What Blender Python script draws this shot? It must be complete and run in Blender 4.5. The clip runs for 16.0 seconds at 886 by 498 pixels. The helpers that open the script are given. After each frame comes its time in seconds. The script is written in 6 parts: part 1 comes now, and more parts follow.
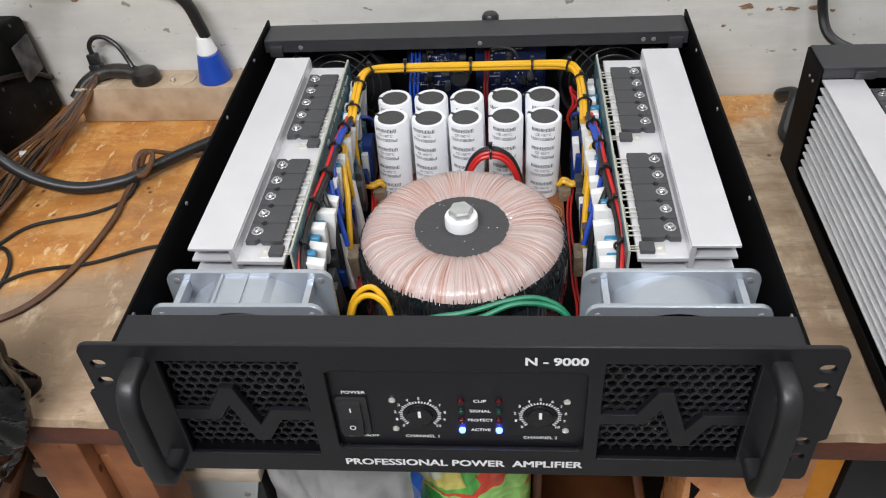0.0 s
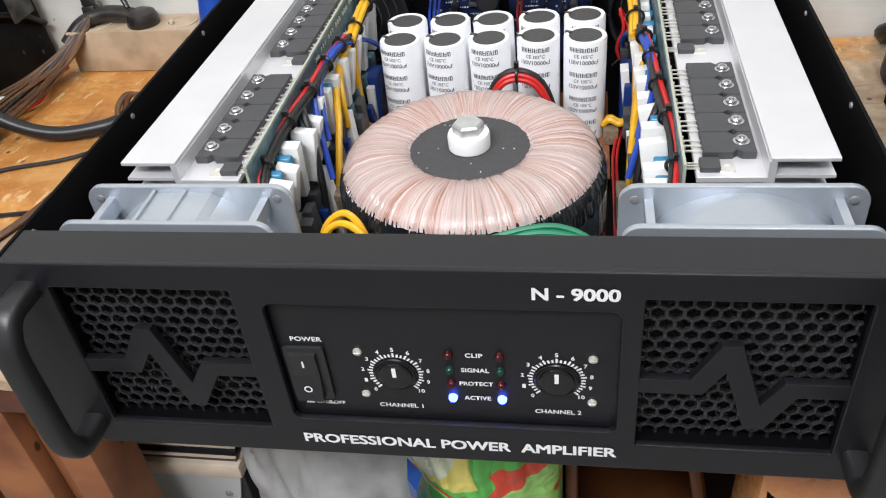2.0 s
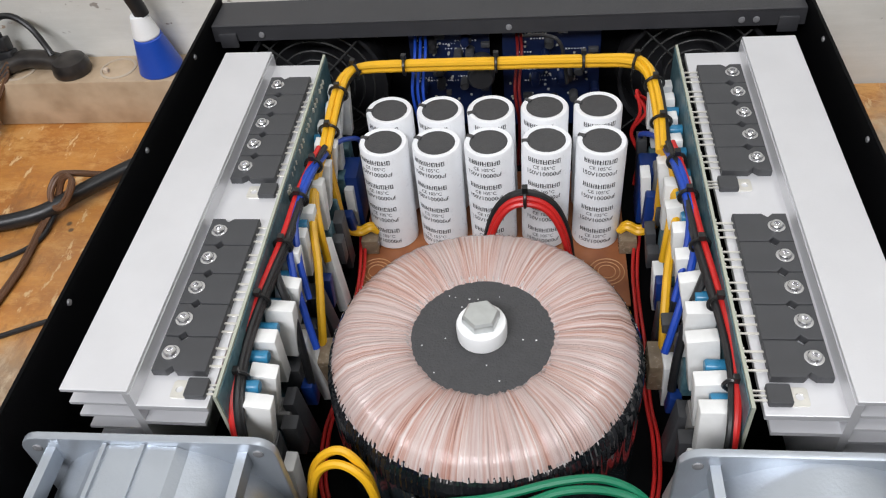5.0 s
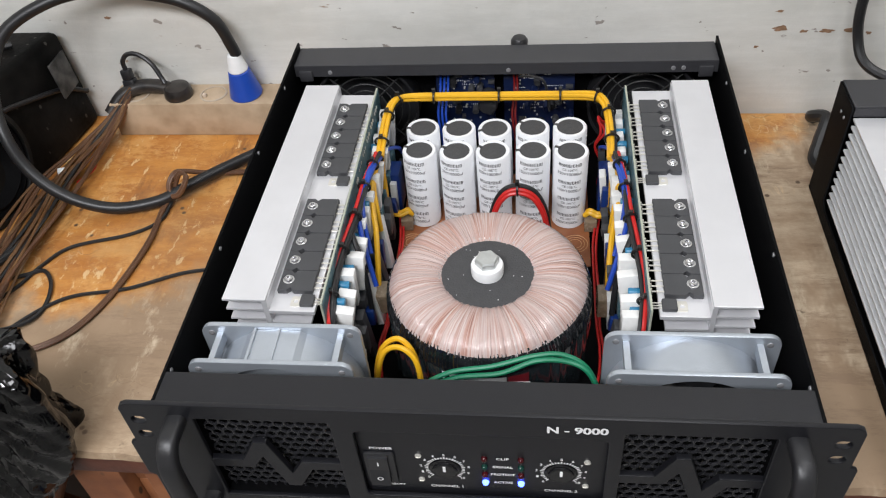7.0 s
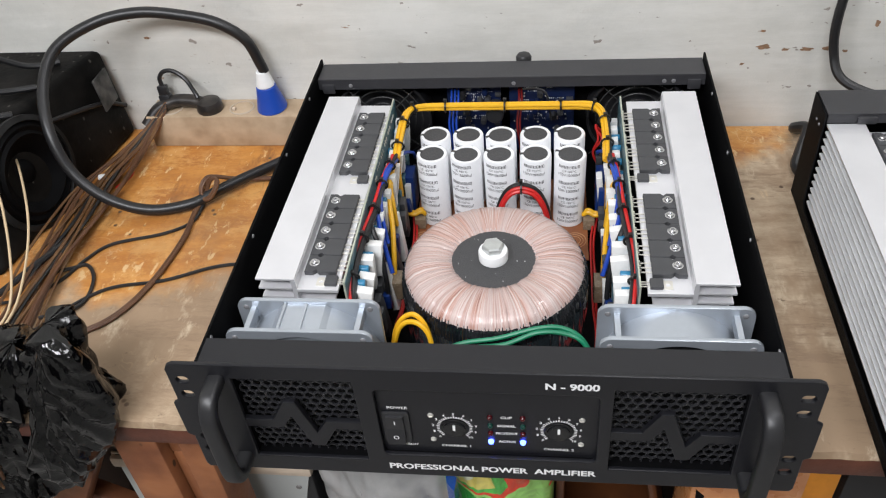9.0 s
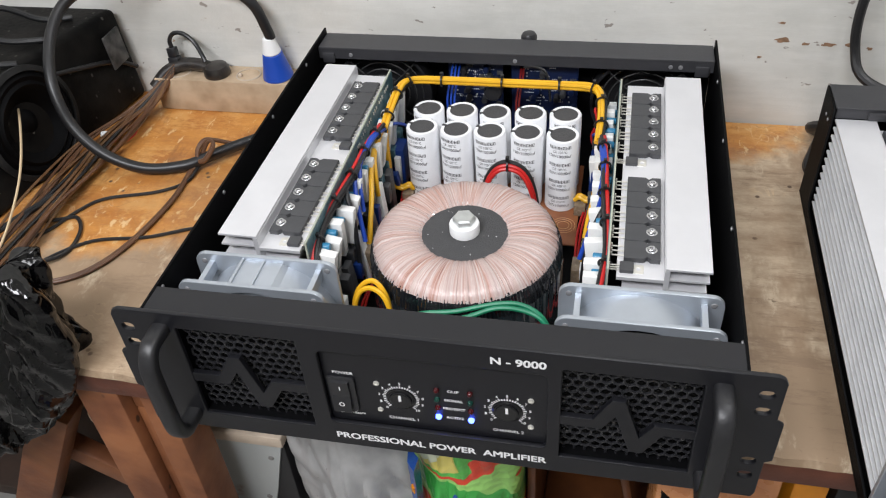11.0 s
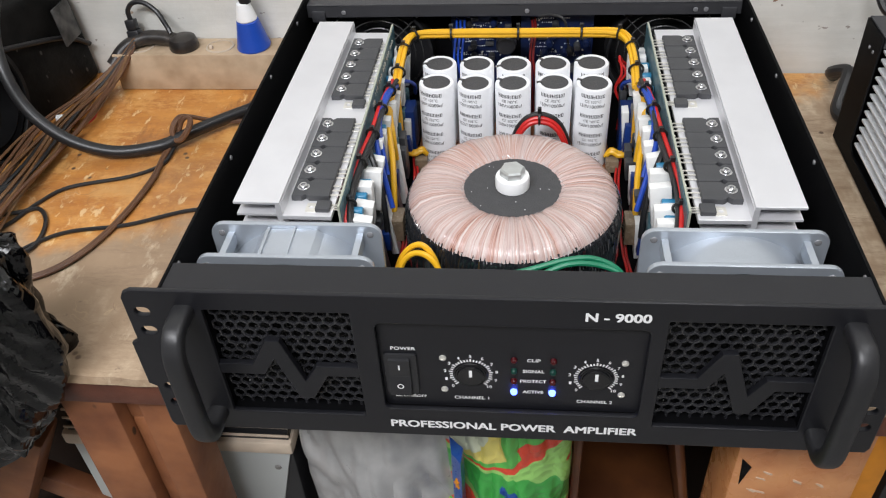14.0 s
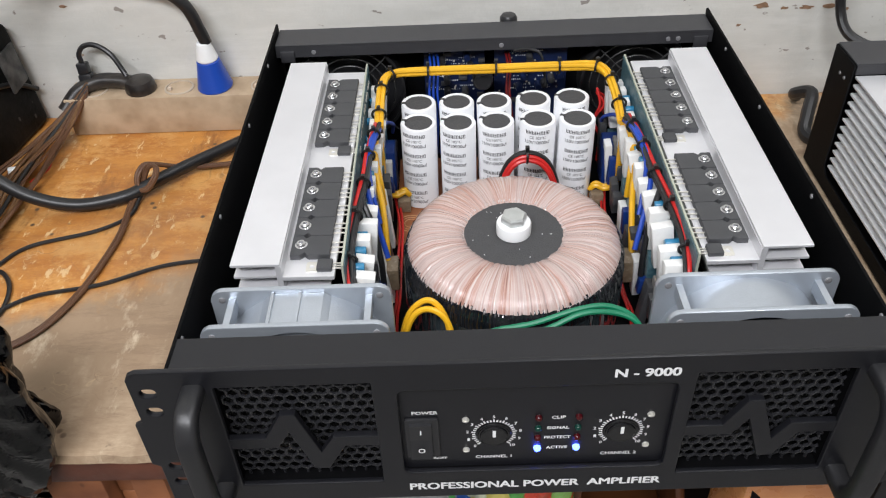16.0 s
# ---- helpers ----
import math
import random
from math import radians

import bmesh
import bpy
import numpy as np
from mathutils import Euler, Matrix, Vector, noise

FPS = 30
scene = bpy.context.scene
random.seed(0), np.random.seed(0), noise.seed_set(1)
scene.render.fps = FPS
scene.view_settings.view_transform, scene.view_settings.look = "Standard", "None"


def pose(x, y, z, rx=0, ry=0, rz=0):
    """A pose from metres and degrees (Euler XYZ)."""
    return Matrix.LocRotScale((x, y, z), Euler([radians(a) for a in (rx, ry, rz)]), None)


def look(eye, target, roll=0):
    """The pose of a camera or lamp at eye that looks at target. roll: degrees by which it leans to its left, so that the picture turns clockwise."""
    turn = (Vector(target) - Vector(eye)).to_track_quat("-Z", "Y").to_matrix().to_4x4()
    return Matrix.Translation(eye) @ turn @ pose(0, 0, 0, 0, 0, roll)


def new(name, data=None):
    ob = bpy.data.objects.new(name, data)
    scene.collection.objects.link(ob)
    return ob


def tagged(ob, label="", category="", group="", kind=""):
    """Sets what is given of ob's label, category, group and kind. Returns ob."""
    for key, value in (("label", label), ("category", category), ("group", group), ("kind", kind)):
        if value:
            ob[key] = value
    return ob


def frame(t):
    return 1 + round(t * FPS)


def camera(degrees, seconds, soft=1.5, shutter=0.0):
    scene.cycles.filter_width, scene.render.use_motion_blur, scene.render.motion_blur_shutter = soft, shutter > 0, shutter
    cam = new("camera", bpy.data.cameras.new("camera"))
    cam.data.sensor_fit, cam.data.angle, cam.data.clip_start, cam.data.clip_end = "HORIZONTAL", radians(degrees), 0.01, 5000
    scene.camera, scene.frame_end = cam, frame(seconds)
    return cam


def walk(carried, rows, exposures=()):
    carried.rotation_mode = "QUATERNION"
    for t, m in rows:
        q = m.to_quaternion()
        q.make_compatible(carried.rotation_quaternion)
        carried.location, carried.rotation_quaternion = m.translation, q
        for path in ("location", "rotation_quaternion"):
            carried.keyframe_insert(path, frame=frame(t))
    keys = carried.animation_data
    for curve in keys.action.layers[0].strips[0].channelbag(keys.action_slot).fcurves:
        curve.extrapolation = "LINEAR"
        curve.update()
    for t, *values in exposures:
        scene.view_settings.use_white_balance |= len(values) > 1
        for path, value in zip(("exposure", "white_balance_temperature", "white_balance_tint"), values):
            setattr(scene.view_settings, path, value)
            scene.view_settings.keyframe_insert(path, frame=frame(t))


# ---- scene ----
cam = camera(56.2, 16.0, soft=1.15)
PATH = [
    (0, (0.041, -0.346, 0.516), (-0.132, 1.158, -0.791), -4.3),
    (0.5, (0.059, -0.345, 0.5), (-0.145, 1.16, -0.8), -4.3),
    (1, (0.084, -0.33, 0.46), (-0.173, 1.171, -0.837), -4.8),
    (1.5, (0.092, -0.298, 0.413), (-0.222, 1.212, -0.861), -5.6),
    (2, (0.071, -0.278, 0.37), (-0.268, 1.26, -0.862), -6.8),
    (2.5, (0.036, -0.248, 0.348), (-0.298, 1.311, -0.86), -7.4),
    (3, (0.023, -0.2, 0.346), (-0.289, 1.336, -0.896), -8.0),
    (3.5, (0.02, -0.146, 0.353), (-0.268, 1.258, -1.042), -8.4),
    (4, (0.022, -0.101, 0.39), (-0.239, 1.251, -1.06), -8.1),
    (4.2, (0.023, -0.095, 0.404), (-0.224, 1.265, -1.043), -7.5),
    (6.3, (0.041, -0.217, 0.513), (-0.196, 1.186, -0.893), -6.2),
    (6.5, (0.042, -0.245, 0.533), (-0.197, 1.16, -0.87), -6.2),
    (7, (0.043, -0.304, 0.582), (-0.196, 1.114, -0.808), -5.8),
    (7.5, (0.042, -0.352, 0.607), (-0.192, 1.082, -0.767), -5.6),
    (8, (0.04, -0.386, 0.607), (-0.19, 1.066, -0.749), -5.9),
    (10.5, (0.104, -0.382, 0.571), (-0.253, 1.095, -0.73), -5.1),
    (11, (0.12, -0.378, 0.558), (-0.266, 1.088, -0.747), -4.8),
    (11.5, (0.118, -0.367, 0.544), (-0.277, 1.095, -0.762), -4.8),
    (12, (0.105, -0.358, 0.504), (-0.264, 1.112, -0.801), -4.7),
    (12.5, (0.092, -0.359, 0.48), (-0.249, 1.124, -0.818), -4.7),
    (13, (0.065, -0.356, 0.481), (-0.236, 1.138, -0.815), -4.5),
    (13.5, (0.037, -0.356, 0.48), (-0.213, 1.147, -0.815), -4.1),
    (14, (0.013, -0.356, 0.48), (-0.194, 1.152, -0.817), -3.8),
    (14.5, (-0.01, -0.351, 0.478), (-0.171, 1.159, -0.823), -3.4),
    (15, (-0.031, -0.343, 0.482), (-0.138, 1.174, -0.817), -3.1),
    (15.5, (-0.04, -0.334, 0.488), (-0.101, 1.192, -0.804), -2.8),
    (16, (-0.042, -0.325, 0.498), (-0.082, 1.2, -0.795), -2.7),
]
walk(cam, [(t, look(eye, target, roll)) for t, eye, target, roll in PATH], exposures=[(0, 0.10), (0.5, 0.20), (1.5, 0.30), (2.0, 0.36), (2.5, 0.38), (3.0, 0.30), (3.5, 0.12), (4.0, 0.0), (6.5, 0.05), (8.0, 0.14), (10.5, 0.18), (12.5, 0.15), (16.0, 0.17)])

# ---- light ----
world = bpy.data.worlds.new("world")
scene.world = world
world.use_nodes = True
world.node_tree.nodes["Background"].inputs[0].default_value = (0.9, 0.95, 1.0, 1)
world.node_tree.nodes["Background"].inputs[1].default_value = 0.02


def area_lamp(name, eye, target, sx, sy, watts, colour):
    data = bpy.data.lights.new(name, "AREA")
    data.shape, data.size, data.size_y, data.energy, data.color = "RECTANGLE", sx, sy, watts, colour
    ob = new(name, data)
    ob.matrix_world = look(eye, target)
    return ob


area_lamp("unseen_area_light", (-0.40, -1.00, 1.50), (0.0, 0.1, 0), 1.3, 0.25, 37, (0.945, 0.955, 1.0))
# second lamp, unseen, added to brighten the heatsinks and amplifier on the +x side
area_lamp("unseen_area_light", (0.60, 0.05, 1.75), (0.10, 0.1, 0), 1.2, 0.20, 9, (0.955, 0.965, 1.0))


# ---- materials ----
def nodes_of(name):
    m = bpy.data.materials.new(name)
    m.use_nodes = True
    return m, m.node_tree.nodes, m.node_tree.links, m.node_tree.nodes["Principled BSDF"]


def mat(name, colour, rough=0.5, metal=0.0, vary=0.12, scale=60.0, bump=0.0, bump_scale=400.0, coat=0.0, second=None, spec=0.5, emit=0.0, trans=0.0):
    """A surface with grain at two scales: broad tone variation and fine relief."""
    m, n, l, p = nodes_of(name)
    co = n.new("ShaderNodeTexCoord")
    a = n.new("ShaderNodeTexNoise")
    a.inputs["Scale"].default_value, a.inputs["Detail"].default_value = scale, 6
    l.new(co.outputs["Object"], a.inputs["Vector"])
    ramp = n.new("ShaderNodeValToRGB")
    other = second or tuple(c * (1 - vary) for c in colour)
    ramp.color_ramp.elements[0].position, ramp.color_ramp.elements[1].position = 0.35, 0.68
    ramp.color_ramp.elements[0].color, ramp.color_ramp.elements[1].color = (*other, 1), (*colour, 1)
    l.new(a.outputs["Fac"], ramp.inputs["Fac"])
    l.new(ramp.outputs["Color"], p.inputs["Base Color"])
    b = n.new("ShaderNodeTexNoise")
    b.inputs["Scale"].default_value, b.inputs["Detail"].default_value = bump_scale, 4
    l.new(co.outputs["Object"], b.inputs["Vector"])
    rr = n.new("ShaderNodeMapRange")
    rr.inputs["To Min"].default_value, rr.inputs["To Max"].default_value = max(rough - 0.1, 0.03), min(rough + 0.1, 1)
    l.new(b.outputs["Fac"], rr.inputs["Value"])
    l.new(rr.outputs["Result"], p.inputs["Roughness"])
    if bump:
        bp = n.new("ShaderNodeBump")
        bp.inputs["Strength"].default_value, bp.inputs["Distance"].default_value = bump, 0.001
        l.new(b.outputs["Fac"], bp.inputs["Height"])
        l.new(bp.outputs["Normal"], p.inputs["Normal"])
    p.inputs["Metallic"].default_value = metal
    p.inputs["Coat Weight"].default_value = coat
    p.inputs["Specular IOR Level"].default_value = spec
    p.inputs["Transmission Weight"].default_value = trans
    if emit:
        p.inputs["Emission Color"].default_value, p.inputs["Emission Strength"].default_value = (*colour, 1), emit
    return m


PANEL = mat("satin_black_paint", (0.0092, 0.0094, 0.0120), 0.36, spec=0.46, bump=0.15, bump_scale=1500)
STEEL = mat("black_powder_coat", (0.002, 0.002, 0.0025), 0.6, spec=0.10, bump=0.25, bump_scale=1800)
# the same black coat with the light on flanges put into its colour
LITSTEEL = mat("lightened_powder_coat", (0.040, 0.040, 0.044), 0.45, bump=0.2, bump_scale=1600)
RUBBER = mat("black_rubber", (0.018, 0.018, 0.018), 0.5, bump=0.2, bump_scale=700)
PLASTIC = mat("black_plastic", (0.02, 0.02, 0.022), 0.35)
KNOBBLACK = mat("glossy_black_knob", (0.008, 0.008, 0.009), 0.2, spec=0.6)
CHIP = mat("transistor_epoxy", (0.055, 0.056, 0.06), 0.5, bump=0.15, bump_scale=2500)
ALU = mat("brushed_aluminium", (0.74, 0.74, 0.76), 0.36, metal=0.42, vary=0.06, scale=25, bump=0.05, bump_scale=900)
FANALU = mat("cast_fan_aluminium", (0.48, 0.52, 0.57), 0.34, metal=0.58, vary=0.1, scale=40, bump=0.12, bump_scale=700)
CHROME = mat("bright_screw_metal", (0.75, 0.75, 0.77), 0.22, metal=1.0)
TIN = mat("tinned_leads", (0.80, 0.78, 0.72), 0.35, metal=0.6)
ZINC = mat("zinc_plated_bolt", (0.62, 0.64, 0.63), 0.35, metal=0.7, scale=150)
NYLON = mat("white_nylon", (0.85, 0.86, 0.86), 0.4, vary=0.04)
WHITEP = mat("white_ink", (0.85, 0.85, 0.85), 0.5, vary=0.03)
INK = mat("dark_ink", (0.06, 0.06, 0.065), 0.5)
CERAMIC = mat("white_ceramic", (0.80, 0.80, 0.78), 0.55, vary=0.1, scale=120)
SLEEVE = mat("white_capacitor_sleeve", (0.82, 0.83, 0.85), 0.3, vary=0.04, scale=30, coat=0.3)
CAPTOP = mat("grey_capacitor_end", (0.06, 0.06, 0.062), 0.7, bump=0.5, bump_scale=900, scale=300)
PCBBROWN = mat("brown_circuit_board", (0.33, 0.12, 0.045), 0.4, second=(0.24, 0.08, 0.03), scale=60)
PCBBLUE = mat("blue_circuit_board", (0.006, 0.014, 0.055), 0.35, scale=90)
PCBEDGE = mat("board_laminate", (0.42, 0.44, 0.36), 0.5, scale=150)
TEAL = mat("teal_film_capacitor", (0.03, 0.20, 0.36), 0.3)
BLUEP = mat("blue_plastic", (0.015, 0.07, 0.42), 0.35, vary=0.06)
YELLOW = mat("yellow_cable_jacket", (0.78, 0.42, 0.015), 0.38, vary=0.1, scale=90)
RED = mat("red_cable_jacket", (0.55, 0.02, 0.018), 0.38)
BLUEW = mat("blue_cable_jacket", (0.012, 0.06, 0.40), 0.38)
BLACKW = mat("black_cable_jacket", (0.014, 0.014, 0.015), 0.4)
GREENW = mat("green_cable_jacket", (0.003, 0.18, 0.085), 0.45)
BROWNW = mat("brown_lamp_cord", (0.07, 0.030, 0.015), 0.4, second=(0.12, 0.055, 0.026), scale=20)
AMBERW = mat("clear_speaker_wire", (0.20, 0.11, 0.05), 0.3, second=(0.11, 0.05, 0.02), scale=25)
RELAYBLUE = mat("dark_blue_epoxy", (0.008, 0.035, 0.18), 0.35)
RIVET = mat("dull_rivet_metal", (0.30, 0.30, 0.31), 0.5, metal=0.4)
TIE = mat("cable_tie_nylon", (0.012, 0.012, 0.012), 0.35)
LEDRED = mat("red_led", (0.055, 0.004, 0.006), 0.15)
LEDGREEN = mat("green_led", (0.006, 0.04, 0.03), 0.15)
LEDBLUE = mat("lit_blue_led", (0.05, 0.09, 1.0), 0.2, emit=11.0)
OLDWOOD = mat("red_brown_timber", (0.30, 0.115, 0.046), 0.5, second=(0.14, 0.047, 0.02), scale=16, bump=0.4, bump_scale=120)
PALEWOOD = mat("planed_pale_wood", (0.54, 0.41, 0.28), 0.6, second=(0.36, 0.26, 0.165), scale=30, bump=0.25, bump_scale=200)
CREAM = mat("cream_plastic", (0.68, 0.56, 0.44), 0.5)
GREYCLOTH = mat("grey_plastic_sheet", (0.46, 0.455, 0.45), 0.32, metal=0.15, second=(0.30, 0.30, 0.30), scale=26, bump=0.7, bump_scale=55)
SCUFFEDWOOD = mat("scuffed_orange_timber", (0.55, 0.23, 0.085), 0.45, second=(0.38, 0.14, 0.05), scale=12, bump=0.3, bump_scale=150)
ORANGEP = mat("orange_plastic", (0.8, 0.30, 0.02), 0.4)
CONCRETE = mat("pale_bounce_cement", (0.34, 0.33, 0.31), 0.8, scale=6, bump=0.4, bump_scale=60)
CEIL = mat("white_ceiling_paint", (0.75, 0.74, 0.72), 0.8, scale=4)


def winding_material():
    """Pink enamelled copper strands under clear film, running out from the hub."""
    m, n, l, p = nodes_of("copper_winding")
    co = n.new("ShaderNodeTexCoord")
    sep = n.new("ShaderNodeSeparateXYZ")
    l.new(co.outputs["Object"], sep.inputs[0])
    at = n.new("ShaderNodeMath")
    at.operation = "ARCTAN2"
    l.new(sep.outputs["Y"], at.inputs[0])
    l.new(sep.outputs["X"], at.inputs[1])
    mix = n.new("ShaderNodeCombineXYZ")
    l.new(at.outputs[0], mix.inputs["X"])
    ln = n.new("ShaderNodeVectorMath")
    ln.operation = "LENGTH"
    l.new(co.outputs["Object"], ln.inputs[0])
    l.new(ln.outputs["Value"], mix.inputs["Y"])
    sc = n.new("ShaderNodeVectorMath")
    sc.operation = "MULTIPLY"
    sc.inputs[1].default_value = (14.0, 9, 0)
    l.new(mix.outputs[0], sc.inputs[0])
    fine = n.new("ShaderNodeTexNoise")
    fine.inputs["Scale"].default_value, fine.inputs["Detail"].default_value = 3.0, 5
    fine.inputs["Roughness"].default_value = 0.62
    l.new(sc.outputs[0], fine.inputs["Vector"])
    ramp = n.new("ShaderNodeValToRGB")
    e = ramp.color_ramp.elements
    e[0].position, e[0].color = 0.33, (0.13, 0.045, 0.030, 1)
    # palest stop puts the clear film's highlights into the colour
    e[1].position, e[1].color = 0.70, (0.64, 0.58, 0.56, 1)
    e.new(0.42).color = (0.42, 0.215, 0.165, 1)
    e.new(0.52).color = (0.50, 0.345, 0.305, 1)
    l.new(fine.outputs["Fac"], ramp.inputs["Fac"])
    # milky sectors where the clear film lies slack over the copper
    haze = n.new("ShaderNodeTexNoise")
    haze.inputs["Scale"].default_value, haze.inputs["Detail"].default_value = 0.42, 3
    l.new(sc.outputs[0], haze.inputs["Vector"])
    hr = n.new("ShaderNodeMapRange")
    hr.inputs["From Min"].default_value, hr.inputs["From Max"].default_value = 0.42, 0.62
    hr.inputs["To Max"].default_value = 0.7
    l.new(haze.outputs["Fac"], hr.inputs["Value"])
    hm = n.new("ShaderNodeMix")
    hm.data_type = "RGBA"
    l.new(hr.outputs["Result"], hm.inputs["Factor"])
    l.new(ramp.outputs["Color"], hm.inputs[6])
    hm.inputs[7].default_value = (0.50, 0.405, 0.385, 1)
    l.new(hm.outputs[2], p.inputs["Base Color"])
    bp = n.new("ShaderNodeBump")
    bp.inputs["Strength"].default_value, bp.inputs["Distance"].default_value = 0.9, 0.0013
    l.new(fine.outputs["Fac"], bp.inputs["Height"])
    l.new(bp.outputs["Normal"], p.inputs["Normal"])
    l.new(bp.outputs["Normal"], p.inputs["Coat Normal"])
    p.inputs["Roughness"].default_value, p.inputs["Coat Weight"].default_value = 0.36, 0.9
    p.inputs["Coat Roughness"].default_value = 0.1
    return m


def table_material():
    """Worn plywood: orange varnish left towards the wall, bare pale wood where it has worn off."""
    m, n, l, p = nodes_of("worn_plywood")
    co = n.new("ShaderNodeTexCoord")
    sep = n.new("ShaderNodeSeparateXYZ")
    l.new(co.outputs["Object"], sep.inputs[0])

    def tex(scale, stretch=(1, 1, 1), detail=8, rough=0.6):
        mp = n.new("ShaderNodeVectorMath")
        mp.operation = "MULTIPLY"
        mp.inputs[1].default_value = stretch
        l.new(co.outputs["Object"], mp.inputs[0])
        t = n.new("ShaderNodeTexNoise")
        t.inputs["Scale"].default_value, t.inputs["Detail"].default_value, t.inputs["Roughness"].default_value = scale, detail, rough
        l.new(mp.outputs[0], t.inputs["Vector"])
        return t.outputs["Fac"]

    def math_node(op, a, b):
        k = n.new("ShaderNodeMath")
        k.operation = op
        for i, v in enumerate((a, b)):
            if isinstance(v, (int, float)):
                k.inputs[i].default_value = v
            else:
                l.new(v, k.inputs[i])
        return k.outputs[0]

    def mixc(fac, a, b):
        k = n.new("ShaderNodeMix")
        k.data_type = "RGBA"
        l.new(fac, k.inputs["Factor"])
        for i, v in ((6, a), (7, b)):
            if isinstance(v, tuple):
                k.inputs[i].default_value = (*v, 1)
            else:
                l.new(v, k.inputs[i])
        return k.outputs[2]

    def step(v, lo, hi):
        k = n.new("ShaderNodeMapRange")
        k.inputs["From Min"].default_value, k.inputs["From Max"].default_value = lo, hi
        l.new(v, k.inputs["Value"])
        return k.outputs["Result"]

    big, grain, fine = tex(5.0), tex(11.0, (1.0, 2.6, 1.0), 10, 0.75), tex(70.0)
    # varnish survives further from the front edge, and more on the side of the socket strip
    reach = math_node("ADD", math_node("MULTIPLY", sep.outputs["Y"], 1.0), math_node("MULTIPLY", sep.outputs["X"], -0.42))
    reach = math_node("ADD", reach, math_node("MULTIPLY", math_node("SUBTRACT", big, 0.5), 0.35))
    varnish = step(reach, 0.345, 0.385)
    bare = mixc(step(grain, 0.40, 0.60), (0.31, 0.215, 0.135), (0.49, 0.37, 0.25))
    grey = mixc(step(grain, 0.40, 0.60), (0.36, 0.255, 0.165), (0.55, 0.43, 0.30))
    bare = mixc(step(math_node("ADD", sep.outputs["X"], math_node("MULTIPLY", big, 0.2)), 0.15, 0.32), bare, grey)
    bare = mixc(step(tex(3.5, (1.6, 0.7, 1), 6, 0.7), 0.48, 0.54), bare, (0.33, 0.23, 0.145))
    bare = mixc(step(tex(9.0, (0.6, 2.4, 1), 9, 0.8), 0.51, 0.60), bare, (0.27, 0.185, 0.118))
    bare = mixc(step(tex(13.0, (2.0, 0.8, 1), 7, 0.75), 0.57, 0.66), bare, (0.56, 0.45, 0.32))
    bare = mixc(step(fine, 0.66, 0.74), bare, (0.24, 0.16, 0.10))
    bare = mixc(step(tex(34.0, (1, 1, 1), 4, 0.7), 0.66, 0.72), bare, (0.20, 0.14, 0.09))
    orange = mixc(step(grain, 0.38, 0.66), (0.40, 0.150, 0.034), (0.60, 0.27, 0.062))
    orange = mixc(step(tex(7.0, (1, 1.5, 1), 8, 0.8), 0.48, 0.56), orange, (0.61, 0.31, 0.095))
    orange = mixc(step(tex(6.0, (2.2, 0.8, 1), 8, 0.8), 0.54, 0.64), orange, (0.30, 0.12, 0.034))
    scratch = tex(30.0, (2.6, 0.9, 1.0), 5, 0.7)
    orange = mixc(step(scratch, 0.59, 0.63), orange, (0.68, 0.45, 0.22))
    # swirling pale scratches and dark dents
    def swirl(scale, width, lo, hi):
        w = n.new("ShaderNodeTexNoise")
        w.inputs["Scale"].default_value, w.inputs["Detail"].default_value, w.inputs["Distortion"].default_value = scale, 2, 1.6
        l.new(co.outputs["Object"], w.inputs["Vector"])
        line = n.new("ShaderNodeMapRange")
        line.inputs["From Min"].default_value, line.inputs["From Max"].default_value = width, 0.0
        l.new(math_node("ABSOLUTE", math_node("SUBTRACT", w.outputs["Fac"], 0.5), 0.0), line.inputs["Value"])
        return math_node("MULTIPLY", line.outputs["Result"], step(tex(4.5, (1, 1.4, 1), 5, 0.6), lo, hi))

    wood = mixc(varnish, bare, orange)
    wood = mixc(math_node("MULTIPLY", swirl(24.0, 0.020, 0.57, 0.64), 0.5), wood, (0.74, 0.53, 0.30))
    wood = mixc(math_node("MULTIPLY", swirl(9.0, 0.005, 0.52, 0.62), 0.5), wood, (0.17, 0.10, 0.055))
    dents = n.new("ShaderNodeTexVoronoi")
    dents.inputs["Scale"].default_value = 42
    l.new(co.outputs["Object"], dents.inputs["Vector"])
    spot = n.new("ShaderNodeMapRange")
    spot.inputs["From Min"].default_value, spot.inputs["From Max"].default_value = 0.13, 0.07
    l.new(dents.outputs["Distance"], spot.inputs["Value"])
    wood = mixc(math_node("MULTIPLY", spot.outputs["Result"], step(tex(14.0, (1, 1, 1), 3, 0.5), 0.50, 0.56)), wood, (0.10, 0.06, 0.035))
    smudge = step(tex(2.6, (1.2, 1, 1), 9, 0.72), 0.50, 0.66)
    wood = mixc(math_node("MULTIPLY", smudge, 0.45), wood, (0.20, 0.125, 0.07))
    l.new(wood, p.inputs["Base Color"])
    rg = n.new("ShaderNodeMapRange")
    rg.inputs["To Min"].default_value, rg.inputs["To Max"].default_value = 0.6, 0.38
    l.new(varnish, rg.inputs["Value"])
    l.new(rg.outputs["Result"], p.inputs["Roughness"])
    bp = n.new("ShaderNodeBump")
    bp.inputs["Strength"].default_value, bp.inputs["Distance"].default_value = 0.25, 0.001
    l.new(fine, bp.inputs["Height"])
    l.new(bp.outputs["Normal"], p.inputs["Normal"])
    return m


